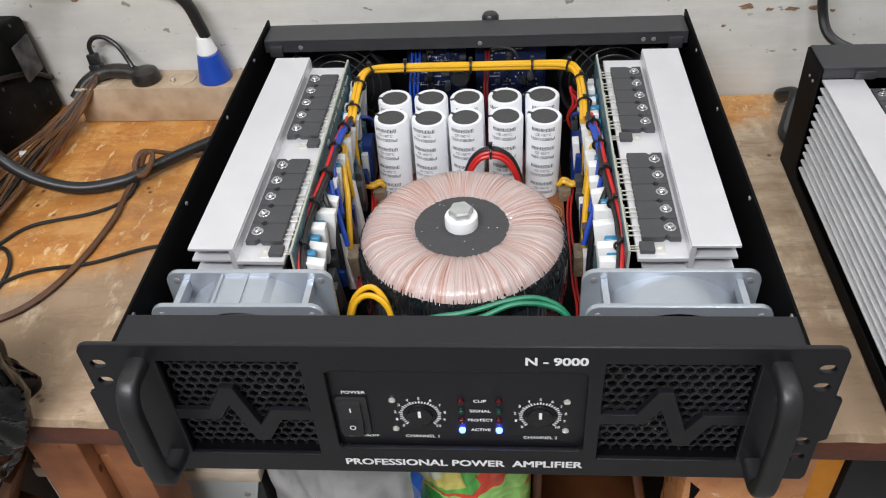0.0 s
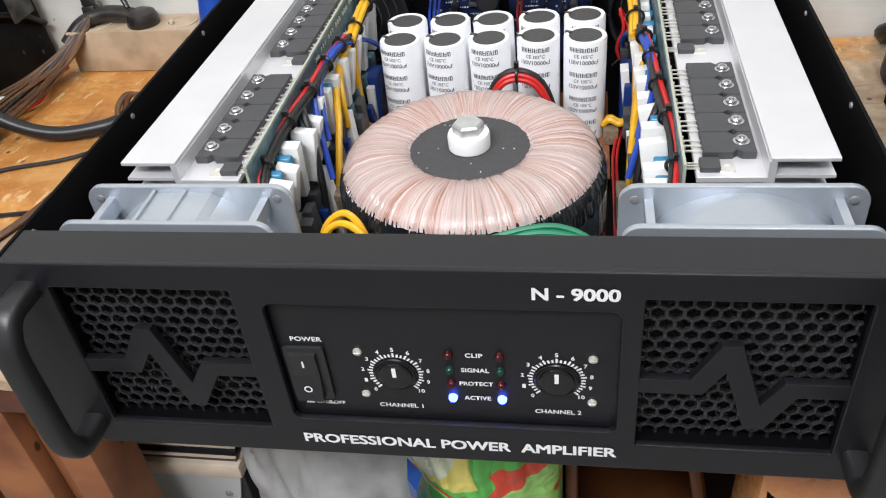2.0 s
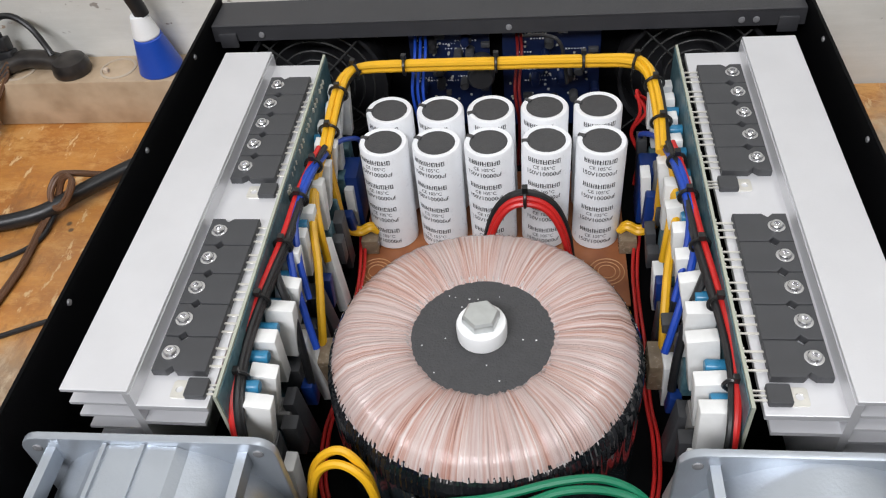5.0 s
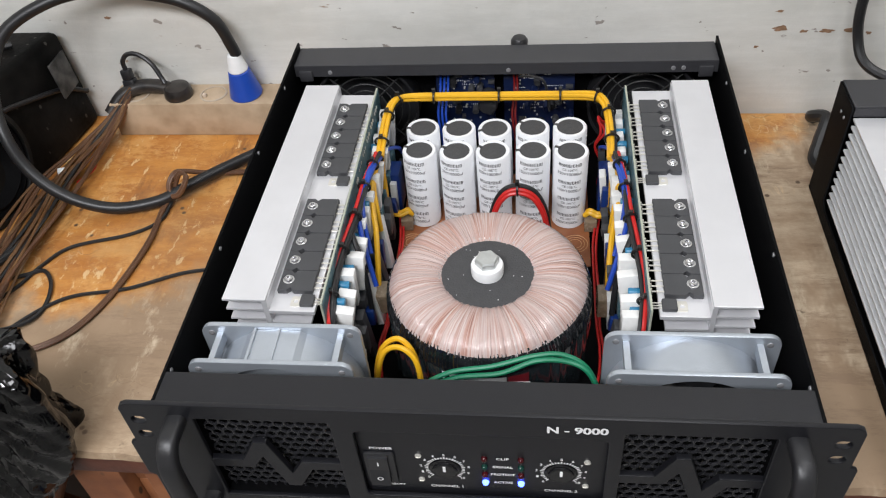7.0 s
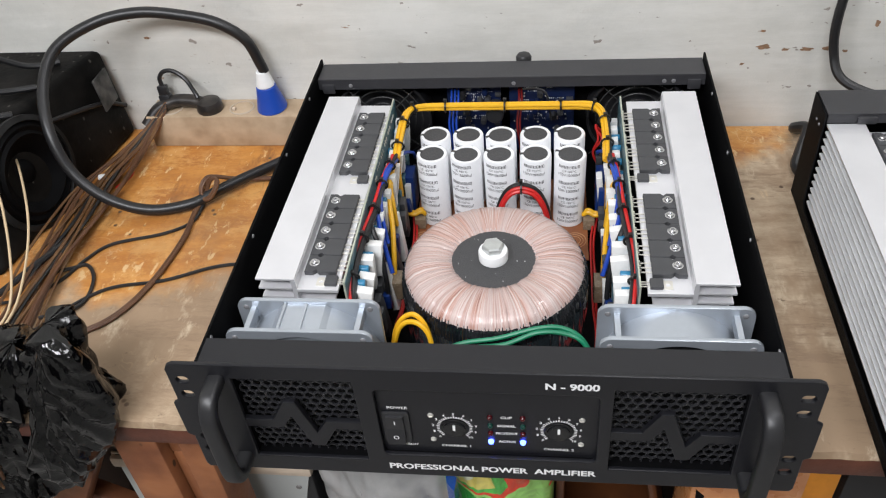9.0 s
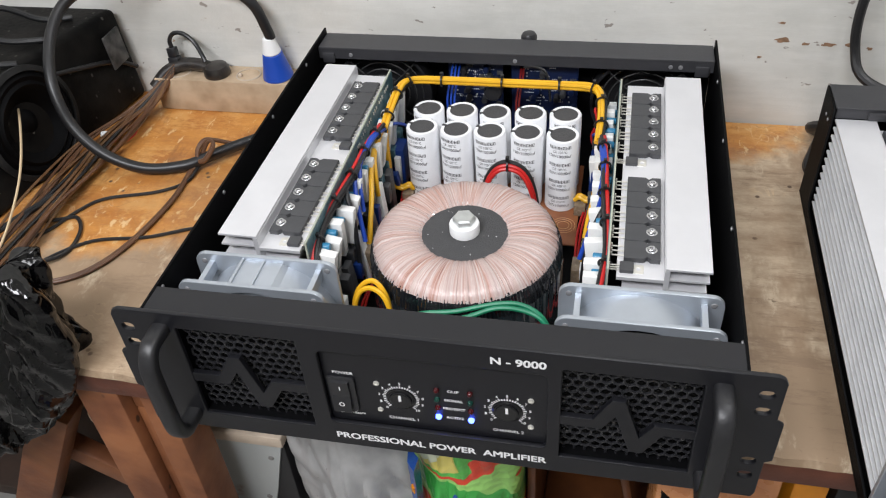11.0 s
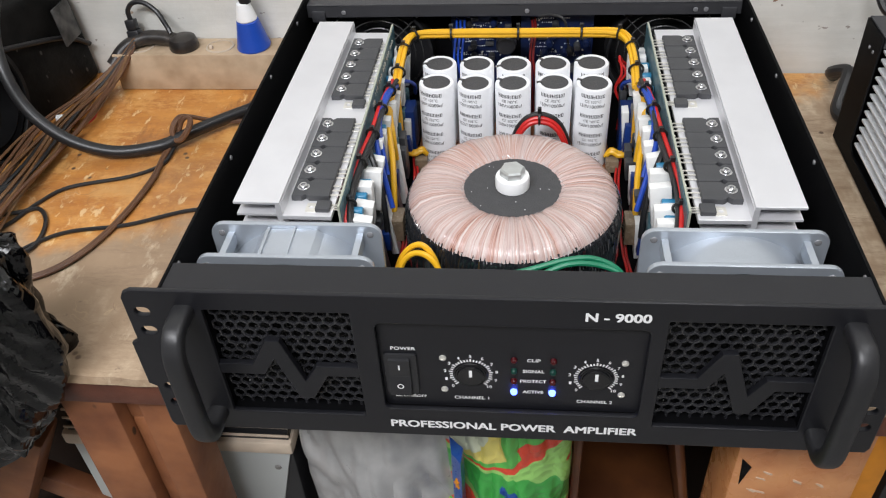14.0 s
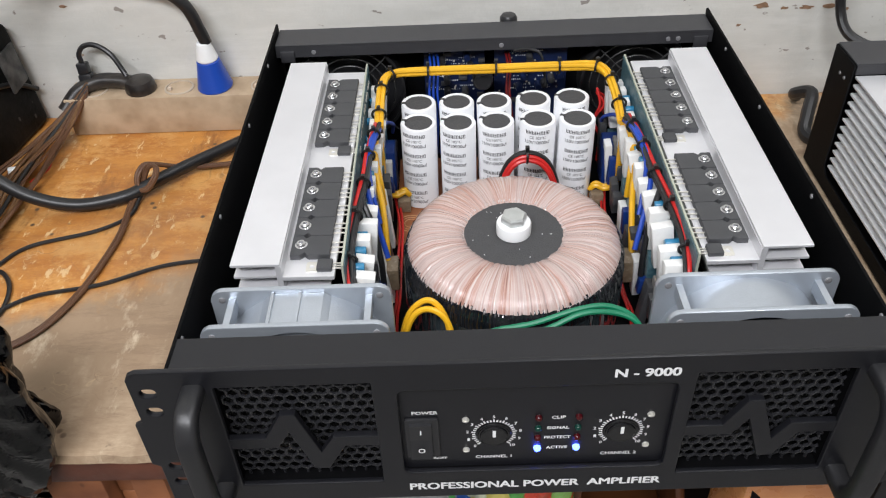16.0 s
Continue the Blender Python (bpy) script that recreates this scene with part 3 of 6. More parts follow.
def front_panel():
    w, z0, z1 = 0.2415, 0.001, 0.134
    k = 0.006
    right = [(w - 0.002, z0), (w, z0 + 0.004), (w, 0.044), (w + 0.005, 0.047), (w + 0.005, 0.086), (w, 0.089), (w, z1 - k), (w - 0.002, z1 - 0.002), (w - k, z1)]
    outline = right + [(-x, z) for x, z in reversed(right)]
    holes = []
    for s in (-1, 1):
        for z in (0.1165, 0.0995, 0.044, 0.027):
            holes.append(rounded(s * 0.2315 - 0.0060, s * 0.2315 + 0.0060, z - 0.0046, z + 0.0046, 0.0045))
        a, b = sorted((s * 0.0965, s * 0.193))
        holes.append(rounded(a, b, 0.019, 0.1205, 0.002))
    holes.append(rounded(-0.0835, 0.0885, 0.0275, 0.1125, 0.006))
    p = place("front_panel", sheet(outline, holes, 0.004, 0.0009, FRONT), PANEL, AMP, "satin black front panel with white lettering")
    bm = bmesh.new()
    box(bm, -0.0855, 0.0905, 0.0055, 0.0075, 0.0255, 0.1145)
    part("recessed_plate", bm, PANEL, p, "recessed control plate", smooth=False)
    for a, b, z0, z1 in ((-0.0855, -0.0835, 0.0255, 0.1145), (0.0885, 0.0905, 0.0255, 0.1145), (-0.0835, 0.0885, 0.0255, 0.0275), (-0.0835, 0.0885, 0.1125, 0.1145)):
        bm = bmesh.new()
        box(bm, a, b, 0.0042, 0.0054, z0, z1)
        part("recess_wall", bm, STEEL, p, smooth=False)
    y, low = 0.0054, -0.0052
    print_on("lettering", "PROFESSIONAL POWER  AMPLIFIER", 0.004, 0.0135, 0.168, 0.0070, 0, p, 0.0)
    print_on("lettering", "N - 9000", 0.067, 0.1225, 0.0385, 0.0070, 0, p, 0.0)
    print_on("lettering", "POWER", -0.067, 0.0895 + low, 0.0165, 0.0032, y, p)
    print_on("lettering", "ON/", -0.0665, 0.0425 + low, 0.0075, 0.0024, y, p)
    print_on("lettering", "OFF", -0.0575, 0.0425 + low, 0.0065, 0.0024, y, p)
    for x in (-0.0735, -0.0625):
        bm = bmesh.new()
        box(bm, x - 0.0022, x + 0.0022, y - 0.0004, y - 0.0002, 0.0413 + low, 0.0423 + low)
        box(bm, x - 0.001, x + 0.001, y - 0.0004, y - 0.0002, 0.0423 + low, 0.0438 + low)
        part("symbol", bm, WHITEP, p, smooth=False)
    print_on("lettering", "CHANNEL 1", -0.0235, 0.0425 + low, 0.0235, 0.0031, y, p)
    print_on("lettering", "CHANNEL 2", 0.0585, 0.0425 + low, 0.0235, 0.0031, y, p)
    for text, z, wd in (("CLIP", 0.0815, 0.0088), ("SIGNAL", 0.0710, 0.0142), ("PROTECT", 0.0612, 0.0172), ("ACTIVE", 0.0505, 0.0138)):
        print_on("lettering", text, 0.0175, z + low, wd, 0.003, y, p, 0.03)
    # indicator lamps
    for x in (0.0048, 0.0302):
        for z, m, what in ((0.0815, LEDRED, "unlit red indicator"), (0.0710, LEDGREEN, "unlit green indicator"), (0.0612, LEDRED, "unlit red indicator"), (0.0505, LEDBLUE, "glowing blue indicator")):
            bm = bmesh.new()
            lathe(bm, [(0.0024, -0.001), (0.0024, 0.001), (0.002, 0.0022), (0.0011, 0.0029), (0, 0.0031)], 14, Matrix.Translation((x, y, z + low)) @ FRONT)
            part("indicator", bm, m, p, what)
    # knobs with printed dials
    for x in (-0.0235, 0.0580):
        z = 0.0665 + low
        bm = bmesh.new()
        lathe(bm, [(0.0112, -0.0005), (0.0112, 0.001), (0.0106, 0.0016), (0.0098, 0.0012), (0.0090, 0.0014), (0.0086, 0.0028), (0.0078, 0.0034), (0, 0.0034)], 36, Matrix.Translation((x, y, z)) @ FRONT)
        kn = part("knob", bm, KNOBBLACK, p, "black rotary volume knob")
        bm = bmesh.new()
        box(bm, x - 0.0010, x + 0.0010, y - 0.0039, y - 0.0035, z + 0.0008, z + 0.0070)
        part("pointer", bm, WHITEP, p, smooth=False)
        bm = bmesh.new()
        for i in range(31):
            a = radians(225 - 9 * i)
            ln = 0.0022 if i % 3 == 0 else 0.0015
            d, q = Vector((math.cos(a), 0, math.sin(a))), Vector((-math.sin(a), 0, math.cos(a)))
            c0, c1 = Vector((x, y - 0.0004, z)) + d * 0.0120, Vector((x, y - 0.0004, z)) + d * (0.0126 + ln)
            bm.faces.new([bm.verts.new(v) for v in (c0 - q * 0.00055, c1 - q * 0.00055, c1 + q * 0.00055, c0 + q * 0.00055)])
        part("dial_marks", bm, WHITEP, p, smooth=False)
        for i in range(11):
            a = radians(225 - 27 * i)
            print_on("numeral", str(i), x + 0.0172 * math.cos(a), z + 0.0172 * math.sin(a), 0.0032 if i == 10 else 0.0017, 0.0028, y, p, 0.03)
    for x, z in ((-0.0415, 0.0815 + low), (-0.0415, 0.0505 + low), (0.0755, 0.0815 + low), (0.0755, 0.0505 + low)):
        bm = bmesh.new()
        lathe(bm, [(0.0024, 0), (0.0023, 0.001), (0.0012, 0.0017), (0, 0.0018)], 14, Matrix.Translation((x, y, z)) @ FRONT)
        box(bm, x - 0.0016, x + 0.0016, y - 0.0020, y - 0.0015, z - 0.0003, z + 0.0003)
        part("panel_screw", bm, TIN, p)
    # rocker switch
    move = Matrix.Translation((-0.0005, 0.0019, low))
    sw = place("power_switch", sheet(rounded(-0.0795, -0.0585, 0.047, 0.0845, 0.0015), [rounded(-0.0770, -0.0625, 0.050, 0.0815, 0.0008)], 0.0022, 0.0004, move @ Matrix.Translation((0, 0.0013, 0)) @ FRONT), PLASTIC, p, "black rocker power switch")
    bm = bmesh.new()
    pr = [(0.050, -0.0032), (0.0655, 0.0000), (0.0815, -0.0010), (0.0815, 0.003), (0.050, 0.003)]
    a = [bm.verts.new(move @ Vector((-0.0768, yy, zz))) for zz, yy in pr]
    b = [bm.verts.new(move @ Vector((-0.0627, yy, zz))) for zz, yy in pr]
    bm.faces.new(a), bm.faces.new(list(reversed(b)))
    for i in range(5):
        bm.faces.new((a[i], b[i], b[(i + 1) % 5], a[(i + 1) % 5]))
    part("rocker", bm, PLASTIC, sw, smooth=False)
    print_on("lettering", "I", -0.0702, 0.0752 + low, 0.0010, 0.0046, 0.0011, p)
    print_on("lettering", "O", -0.0702, 0.0582 + low, 0.0046, 0.0048, -0.0002, p)
    return p


def grille(x0, x1, parent, s):
    pitch = 0.0079
    rad = pitch / math.sqrt(3)
    bm = bmesh.new()
    row = 0
    z = 0.014
    while z < 0.127:
        x = x0 - 0.004 + (pitch / 2 if row % 2 else 0)
        while x < x1 + 0.005:
            out, inn, o2, i2 = [], [], [], []
            for k in range(6):
                a = radians(60 * k + 30)
                c, sn = math.cos(a), math.sin(a)
                out.append(bm.verts.new((x + rad * c, 0.0096, z + rad * sn)))
                inn.append(bm.verts.new((x + rad * 0.79 * c, 0.0099, z + rad * 0.79 * sn)))
                i2.append(bm.verts.new((x + rad * 0.76 * c, 0.0114, z + rad * 0.76 * sn)))
            for k in range(6):
                j = (k + 1) % 6
                bm.faces.new((out[k], out[j], inn[j], inn[k]))
                bm.faces.new((inn[k], inn[j], i2[j], i2[k]))
            x += pitch
        z += rad * 1.5
        row += 1
    g = part("grille", bm, GRILLE, parent, "black honeycomb metal grille", smooth=False)
    for a, b, z0, z1 in ((x0 - 0.0015, x0, 0.0175, 0.122), (x1, x1 + 0.0015, 0.0175, 0.122), (x0, x1, 0.0175, 0.019), (x0, x1, 0.1205, 0.122)):
        bm = bmesh.new()
        box(bm, a, b, 0.0042, 0.0122, z0, z1)
        part("opening_flange", bm, STEEL, parent, smooth=False)
    # black foam dust filter behind the honeycomb
    bm = bmesh.new()
    bmesh.ops.create_grid(bm, x_segments=60, y_segments=60, size=0.5)
    for v in bm.verts:
        n1 = noise.noise(Vector((v.co.x * 90, v.co.y * 90, s * 5)))
        v.co = Vector(((x0 + x1) / 2 + v.co.x * (x1 - x0 + 0.008), 0.0175 - 0.0022 * n1, 0.0698 + v.co.y * 0.108))
    part("dust_filter", bm, FOAM, parent, "black open-cell foam")
    # raised zigzag bar that crosses the opening
    wd, zm = x1 - x0, 0.0638
    upper = [(-0.04, 0.0680), (0.25, 0.0680), (0.38, 0.0912), (0.471, 0.0912), (0.597, 0.0520), (0.698, 0.0680), (1.04, 0.0680)]
    # the emblem looks the same turned half round
    poly = [(x0 + u * wd, z) for u, z in upper] + [(x0 + (1.012 - u) * wd, 2 * zm - z) for u, z in upper]
    place("zigzag_bar", sheet(poly, [], 0.0050, 0.0005, Matrix.Translation((0, 0.0006, 0)) @ FRONT), PANEL, parent, "plain raised zigzag emblem bar")


def handle(x, parent):
    bm = bmesh.new()
    pts = [(x, 0.004, 0.1180), (x, -0.012, 0.1185), (x, -0.0190, 0.1175), (x, -0.0245, 0.1120), (x, -0.0285, 0.100), (x, -0.0290, 0.068), (x, -0.0285, 0.037), (x, -0.0245, 0.0250), (x, -0.0190, 0.0195), (x, -0.012, 0.0185), (x, 0.004, 0.0190)]
    line = smooth_path(pts, 5)
    rings = []
    for i, q in enumerate(line):
        d = (line[min(i + 1, len(line) - 1)] - line[max(i - 1, 0)]).normalized()
        other = d.cross(Vector((1, 0, 0)))
        ring = []
        for k in range(20):
            c, sn = math.cos(2 * math.pi * k / 20), math.sin(2 * math.pi * k / 20)
            ring.append(bm.verts.new(q + Vector((0.0068 * math.copysign(abs(c) ** 0.6, c), 0, 0)) + other * (0.0058 * math.copysign(abs(sn) ** 0.6, sn))))
        rings.append(ring)
    for a, b in zip(rings, rings[1:]):
        for k in range(20):
            bm.faces.new((a[k], a[(k + 1) % 20], b[(k + 1) % 20], b[k]))
    part("handle", bm, HANDLE, parent, "black rubber-coated bar handle")


def chassis():
    bm = bmesh.new()
    box(bm, -0.216, 0.216, 0.006, 0.463, 0.004, 0.006)
    part("base_plate", bm, STEEL, AMP, "black steel chassis floor", smooth=False)
    for s in (-1, 1):
        bm = bmesh.new()
        a, b = sorted((s * 0.2165, s * 0.2185))
        box(bm, a, b, 0.0045, 0.4665, 0.004, 0.1335)
        w = part("side_wall", bm, STEEL, AMP, "black steel side wall", smooth=False)
        for y in (0.035, 0.158, 0.284, 0.39):
            bm = bmesh.new()
            lathe(bm, [(0.0019, 0), (0.0017, 0.0009), (0, 0.0013)], 12, Matrix.Translation((s * 0.2165, y, 0.127)) @ pose(0, 0, 0, 0, -90 * s, 0))
            part("rivet", bm, RIVET, w)
    # folded lip behind the front panel
    bm = bmesh.new()
    box(bm, -0.2175, 0.2175, 0.0045, 0.0295, 0.1312, 0.1329, 0.0006)
    box(bm, -0.2175, 0.2175, 0.0280, 0.0295, 0.124, 0.1312)
    part("front_lip", bm, PANEL, AMP, "folded black steel lip", smooth=False)
    # back panel with two fan openings
    hole = [circle(s * 0.147, 0.066, 0.054, 40) for s in (-1, 1)]
    b = place("back_panel", sheet([(-0.216, 0.004), (0.216, 0.004), (0.216, 0.126), (-0.216, 0.126)], hole, 0.002, 0, Matrix.Translation((0, 0.4635, 0)) @ FRONT), STEEL, AMP, "black steel back panel", smooth=False)
    bm = bmesh.new()
    box(bm, -0.2155, 0.2155, 0.4300, 0.4655, 0.1262, 0.1277, 0.0005)
    box(bm, -0.2155, 0.2155, 0.4300, 0.4315, 0.1145, 0.1262)
    fl = part("back_flange", bm, LITSTEEL, AMP, "folded steel rear flange, black coat lightened for reflected light", smooth=False)
    for x in (-0.178, 0.008, 0.172, 0.182):
        bm = bmesh.new()
        lathe(bm, [(0.0024, 0), (0.0022, 0.001), (0, 0.0016)], 10, Matrix.Translation((x, 0.4300, 0.1195)) @ FRONT)
        part("rivet", bm, RIVET, fl)
    for x in (-0.204, 0.204):
        bm = bmesh.new()
        box(bm, x - 0.007, x + 0.007, 0.4275, 0.4300, 0.110, 0.122, 0.001)
        part("bracket", bm, LITSTEEL, fl)
    bm = bmesh.new()
    lathe(bm, [(0.009, 0), (0.009, 0.004), (0.007, 0.007), (0, 0.008)], 20, Matrix.Translation((0.018, 0.474, 0.124)))
    part("cable_gland", bm, PLASTIC, b)
    for s in (-1, 1):
        bm = bmesh.new()
        for i in range(6):
            ring = [(s * 0.147 + (0.013 + 0.0083 * i) * math.cos(2 * math.pi * k / 40), 0.4440, 0.066 + (0.013 + 0.0083 * i) * math.sin(2 * math.pi * k / 40)) for k in range(41)]
            tube(bm, ring, 0.0008, 6, raw=True)
        for k in range(4):
            a = radians(45 + 90 * k)
            tube(bm, [(s * 0.147 + r * math.cos(a), 0.4430, 0.066 + r * math.sin(a)) for r in (0.012, 0.03, 0.074)], 0.0009, 6, raw=True)
        part("fan_guard", bm, GUARD, b, "round wire fan guard")
        bm = bmesh.new()
        lathe(bm, [(0.057, -0.010), (0.057, 0.014), (0.054, 0.014), (0.054, -0.010)], 40, Matrix.Translation((s * 0.147, 0.455, 0.066)) @ FRONT)
        lathe(bm, [(0.054, -0.0095), (0.021, -0.0090), (0.021, 0.010), (0, 0.010)], 40, Matrix.Translation((s * 0.147, 0.455, 0.066)) @ FRONT)
        part("exhaust_fan", bm, PLASTIC, b, "black exhaust fan behind its guard")
    for x in (-0.18, 0.18):
        for y in (0.11, 0.40):
            bm = bmesh.new()
            lathe(bm, [(0.009, 0), (0.010, 0.004), (0.010, 0.0042)], 16, Matrix.Translation((x, y, 0)))
            part("foot", bm, RUBBER, AMP)


def fan(x, flat, label):
    """A square 120 mm cooling fan that stands upright behind the front panel."""
    zc, h, y0, y1 = 0.0675, 0.0598, 0.042, 0.080
    out = rounded(x - h, x + h, zc - h, zc + h, 0.009)
    holes = [circle(x, zc, 0.0545, 44)] + [circle(x + sx * 0.0525, zc + sz * 0.0525, 0.0022, 10) for sx in (-1, 1) for sz in (-1, 1)]
    f = place("cooling_fan", sheet(out, holes, 0.004, 0.0006, Matrix.Translation((0, y0, 0)) @ FRONT), FANALU, AMP, label)
    place("rear_flange", sheet(out, holes, 0.004, 0.0006, Matrix.Translation((0, y1 - 0.004, 0)) @ FRONT), FANALU, f)
    bm = bmesh.new()
    lathe(bm, [(0.0572, -0.036), (0.0572, -0.003), (0.0545, -0.003), (0.0545, -0.036), (0.0572, -0.036)], 64, Matrix.Translation((x, y0, zc)) @ FRONT)
    if flat:
        # squared-off cable duct on top of the barrel, with webs
        prof = [(-0.036, 0.1085), (-0.019, 0.1245), (0.016, 0.1245), (0.036, 0.1085)]
        a = [bm.verts.new((x + u, 0.0462, v)) for u, v in prof]
        b = [bm.verts.new((x + u, 0.0758, v)) for u, v in prof]
        bm.faces.new(a), bm.faces.new(list(reversed(b)))
        for i in range(4):
            bm.faces.new((a[i], b[i], b[(i + 1) % 4], a[(i + 1) % 4]))
        for u in (-0.0175, 0.0005):
            box(bm, x + u - 0.001, x + u + 0.001, 0.0462, 0.0758, 0.120, 0.1262)
    part("barrel", bm, FANALU, f, "round cast fan barrel")
    for sx in (-1, 1):
        for sz in (-1, 1):
            bm = bmesh.new()
            cx, cz = x + sx * 0.0455, zc + sz * 0.0455
            box(bm, cx - 0.0022, cx + 0.0022, 0.0455, 0.0762, min(cz - 0.012 * sz * -1, cz) - 0.002, max(cz + 0.006 * sz, cz) + 0.002)
            part("strut", bm, FANALU, f)
    bm = bmesh.new()
    m = Matrix.Translation((x, y0, zc)) @ FRONT
    lathe(bm, [(0.027, -0.030), (0.027, -0.006), (0.025, -0.004), (0, -0.004)], 32, m)
    for k in range(5):
        a0 = radians(72 * k)
        rows = []
        for r in (0.0265, 0.040, 0.0525):
            rows.append([bm.verts.new(m @ Vector((r * math.cos(a0 + w), r * math.sin(a0 + w), -0.008 - 0.020 * j / 4))) for j, w in enumerate((0, 0.18, 0.38, 0.6, 0.85))])
        for p0, p1 in zip(rows, rows[1:]):
            for j in range(4):
                bm.faces.new((p0[j], p0[j + 1], p1[j + 1], p1[j]))
    part("rotor", bm, PLASTIC, f, "black fan rotor with five blades")
    for yy in (y0, y1 - 0.004):
        for sx in (-1, 1):
            bm = bmesh.new()
            lathe(bm, [(0.0025, 0), (0.0023, 0.0006), (0.0010, 0.0010), (0, 0.0010)], 14, Matrix.Translation((x + sx * 0.0525, yy, zc + 0.0525)) @ FRONT)
            part("fan_screw", bm, RIVET, f)


def transistor_mesh(wx, wy, th):
    n = 0.0030
    pts = [(-wx / 2, -wy / 2), (-n - 0.004, -wy / 2), (-0.004, -wy / 2 + n), (n - 0.004, -wy / 2), (wx / 2, -wy / 2), (wx / 2, wy / 2), (n - 0.004, wy / 2), (-0.004, wy / 2 - n), (-n - 0.004, wy / 2), (-wx / 2, wy / 2)]
    return sheet(pts, [], th, 0.0006)


def heatsink(s):
    """s: side of the chassis. Extruded aluminium with fins outwards and a shelf of power transistors inwards."""
    y0, y1 = 0.1055, 0.398

    def span(a, b):
        return sorted((s * a, s * b))
    bm = bmesh.new()
    box(bm, *span(0.166, 0.2005), y0, y1, 0.1235, 0.1258, 0.0004)
    box(bm, *span(0.1655, 0.1695), y0, y1, 0.020, 0.1235)
    box(bm, *span(0.1295, 0.166), y0, y1, 0.1105, 0.1140, 0.0004)
    box(bm, *span(0.1345, 0.166), y0, y1, 0.098, 0.1005)
    h = part("heatsink", bm, ALU, AMP, "extruded aluminium heatsink with long fins", smooth=False)
    if s < 0:
        # this one sits slightly askew on its brackets
        h.matrix_basis = Matrix.Translation((-0.183, y0, 0)) @ pose(0.0005, -0.0015, 0, 0, 0, -0.9) @ Matrix.Translation((0.183, -y0, 0))
    for k in range(9):
        z = 0.1135 - 0.0105 * k
        bm = bmesh.new()
        box(bm, *span(0.1697, 0.1995 - 0.0012 * min(k, 3)), y0, y1, z, z + 0.0018)
        part("fin", bm, ALU, h, smooth=False)
    body = CH_MESH
    legs = LEG_MESH
    turn = 180 if s > 0 else 0
    for base, group in ((0.134, 5), (0.2785, 5)):
        for i in range(group):
            y = base + 0.0218 * i
            m = pose(s * 0.1485, y, 0.1188, 0, 0, turn)
            ob = place("power_transistor", body, CHIP, h, "", True, m)
            place("transistor_lead", legs, TIN, h, "", False, m)
            place("transistor_screw", SCREW_MESH, CHROME, h, "", True, pose(s * 0.1555, y, 0.1188, 0, 0, 37 * i))
        m = pose(s * 0.1375, base - 0.0185, 0.1172, 0, 0, turn)
        place("small_transistor", SMALL_MESH, CHIP, h, "", True, m)
        place("transistor_tab", TAB_MESH, TIN, h, "", True, m)
        place("transistor_lead", SMALL_LEGS, TIN, h, "", False, m)
    return h


def leads(n, pitch, x0, x1, z0, z1, w):
    bm = bmesh.new()
    for i in range(n):
        y = (i - (n - 1) / 2) * pitch
        box(bm, x0, x1, y - w / 2, y + w / 2, z0, z1)
        box(bm, x1 - 0.0012, x1, y - w / 2, y + w / 2, z0, z1 + 0.0025)
    me = bpy.data.meshes.new("leads")
    bm.to_mesh(me)
    bm.free()
    return me


GRILLE = mat("black_grille_steel", (0.021, 0.021, 0.024), 0.28, spec=0.7)
FOAM = mat("black_foam", (0.002, 0.002, 0.002), 0.22, bump=1.0, bump_scale=900)
HANDLE = mat("handle_rubber", (0.016, 0.016, 0.018), 0.42, bump=0.1, bump_scale=900, second=(0.016, 0.016, 0.017), scale=30)
GUARD = mat("black_chrome_wire", (0.10, 0.10, 0.10), 0.25, metal=0.6)

CH_MESH = transistor_mesh(0.027, 0.0200, 0.005)
CH_MESH.transform(Matrix.Translation((0, 0, 0.0)))
LEG_MESH = leads(3, 0.0055, 0.0130, 0.0245, -0.0030, -0.0023, 0.0011)
SMALL_MESH = sheet(rounded(-0.0045, 0.0055, -0.005, 0.005, 0.0006), [], 0.0042, 0.0004)
TAB_MESH = sheet(rounded(-0.0125, 0.0, -0.005, 0.005, 0.0015), [circle(-0.0088, 0, 0.0021, 16)], 0.0013, 0.0002, Matrix.Translation((0, 0, -0.0026)))
SMALL_LEGS = leads(3, 0.0026, 0.0055, 0.0145, -0.0028, -0.0020, 0.0009)
bm_ = bmesh.new()
lathe(bm_, [(0.0046, -0.0004), (0.0046, 0.0006), (0.0034, 0.0008), (0.0033, 0.0022), (0.0028, 0.0028), (0.0016, 0.0028), (0.0013, 0.0014), (0, 0.0014)], 18)
SCREW_MESH = bpy.data.meshes.new("screw")
bm_.to_mesh(SCREW_MESH)
bm_.free()

PANEL_OB = front_panel()
grille(-0.193, -0.0965, PANEL_OB, 0)
grille(0.0965, 0.193, PANEL_OB, 1)
handle(-0.2035, PANEL_OB)
handle(0.2035, PANEL_OB)
chassis()
fan(-0.148, True, "grey cast aluminium cooling fan with a squared cable duct")
fan(0.148, False, "grey cast aluminium cooling fan with a round barrel")
heatsink(-1)
heatsink(1)


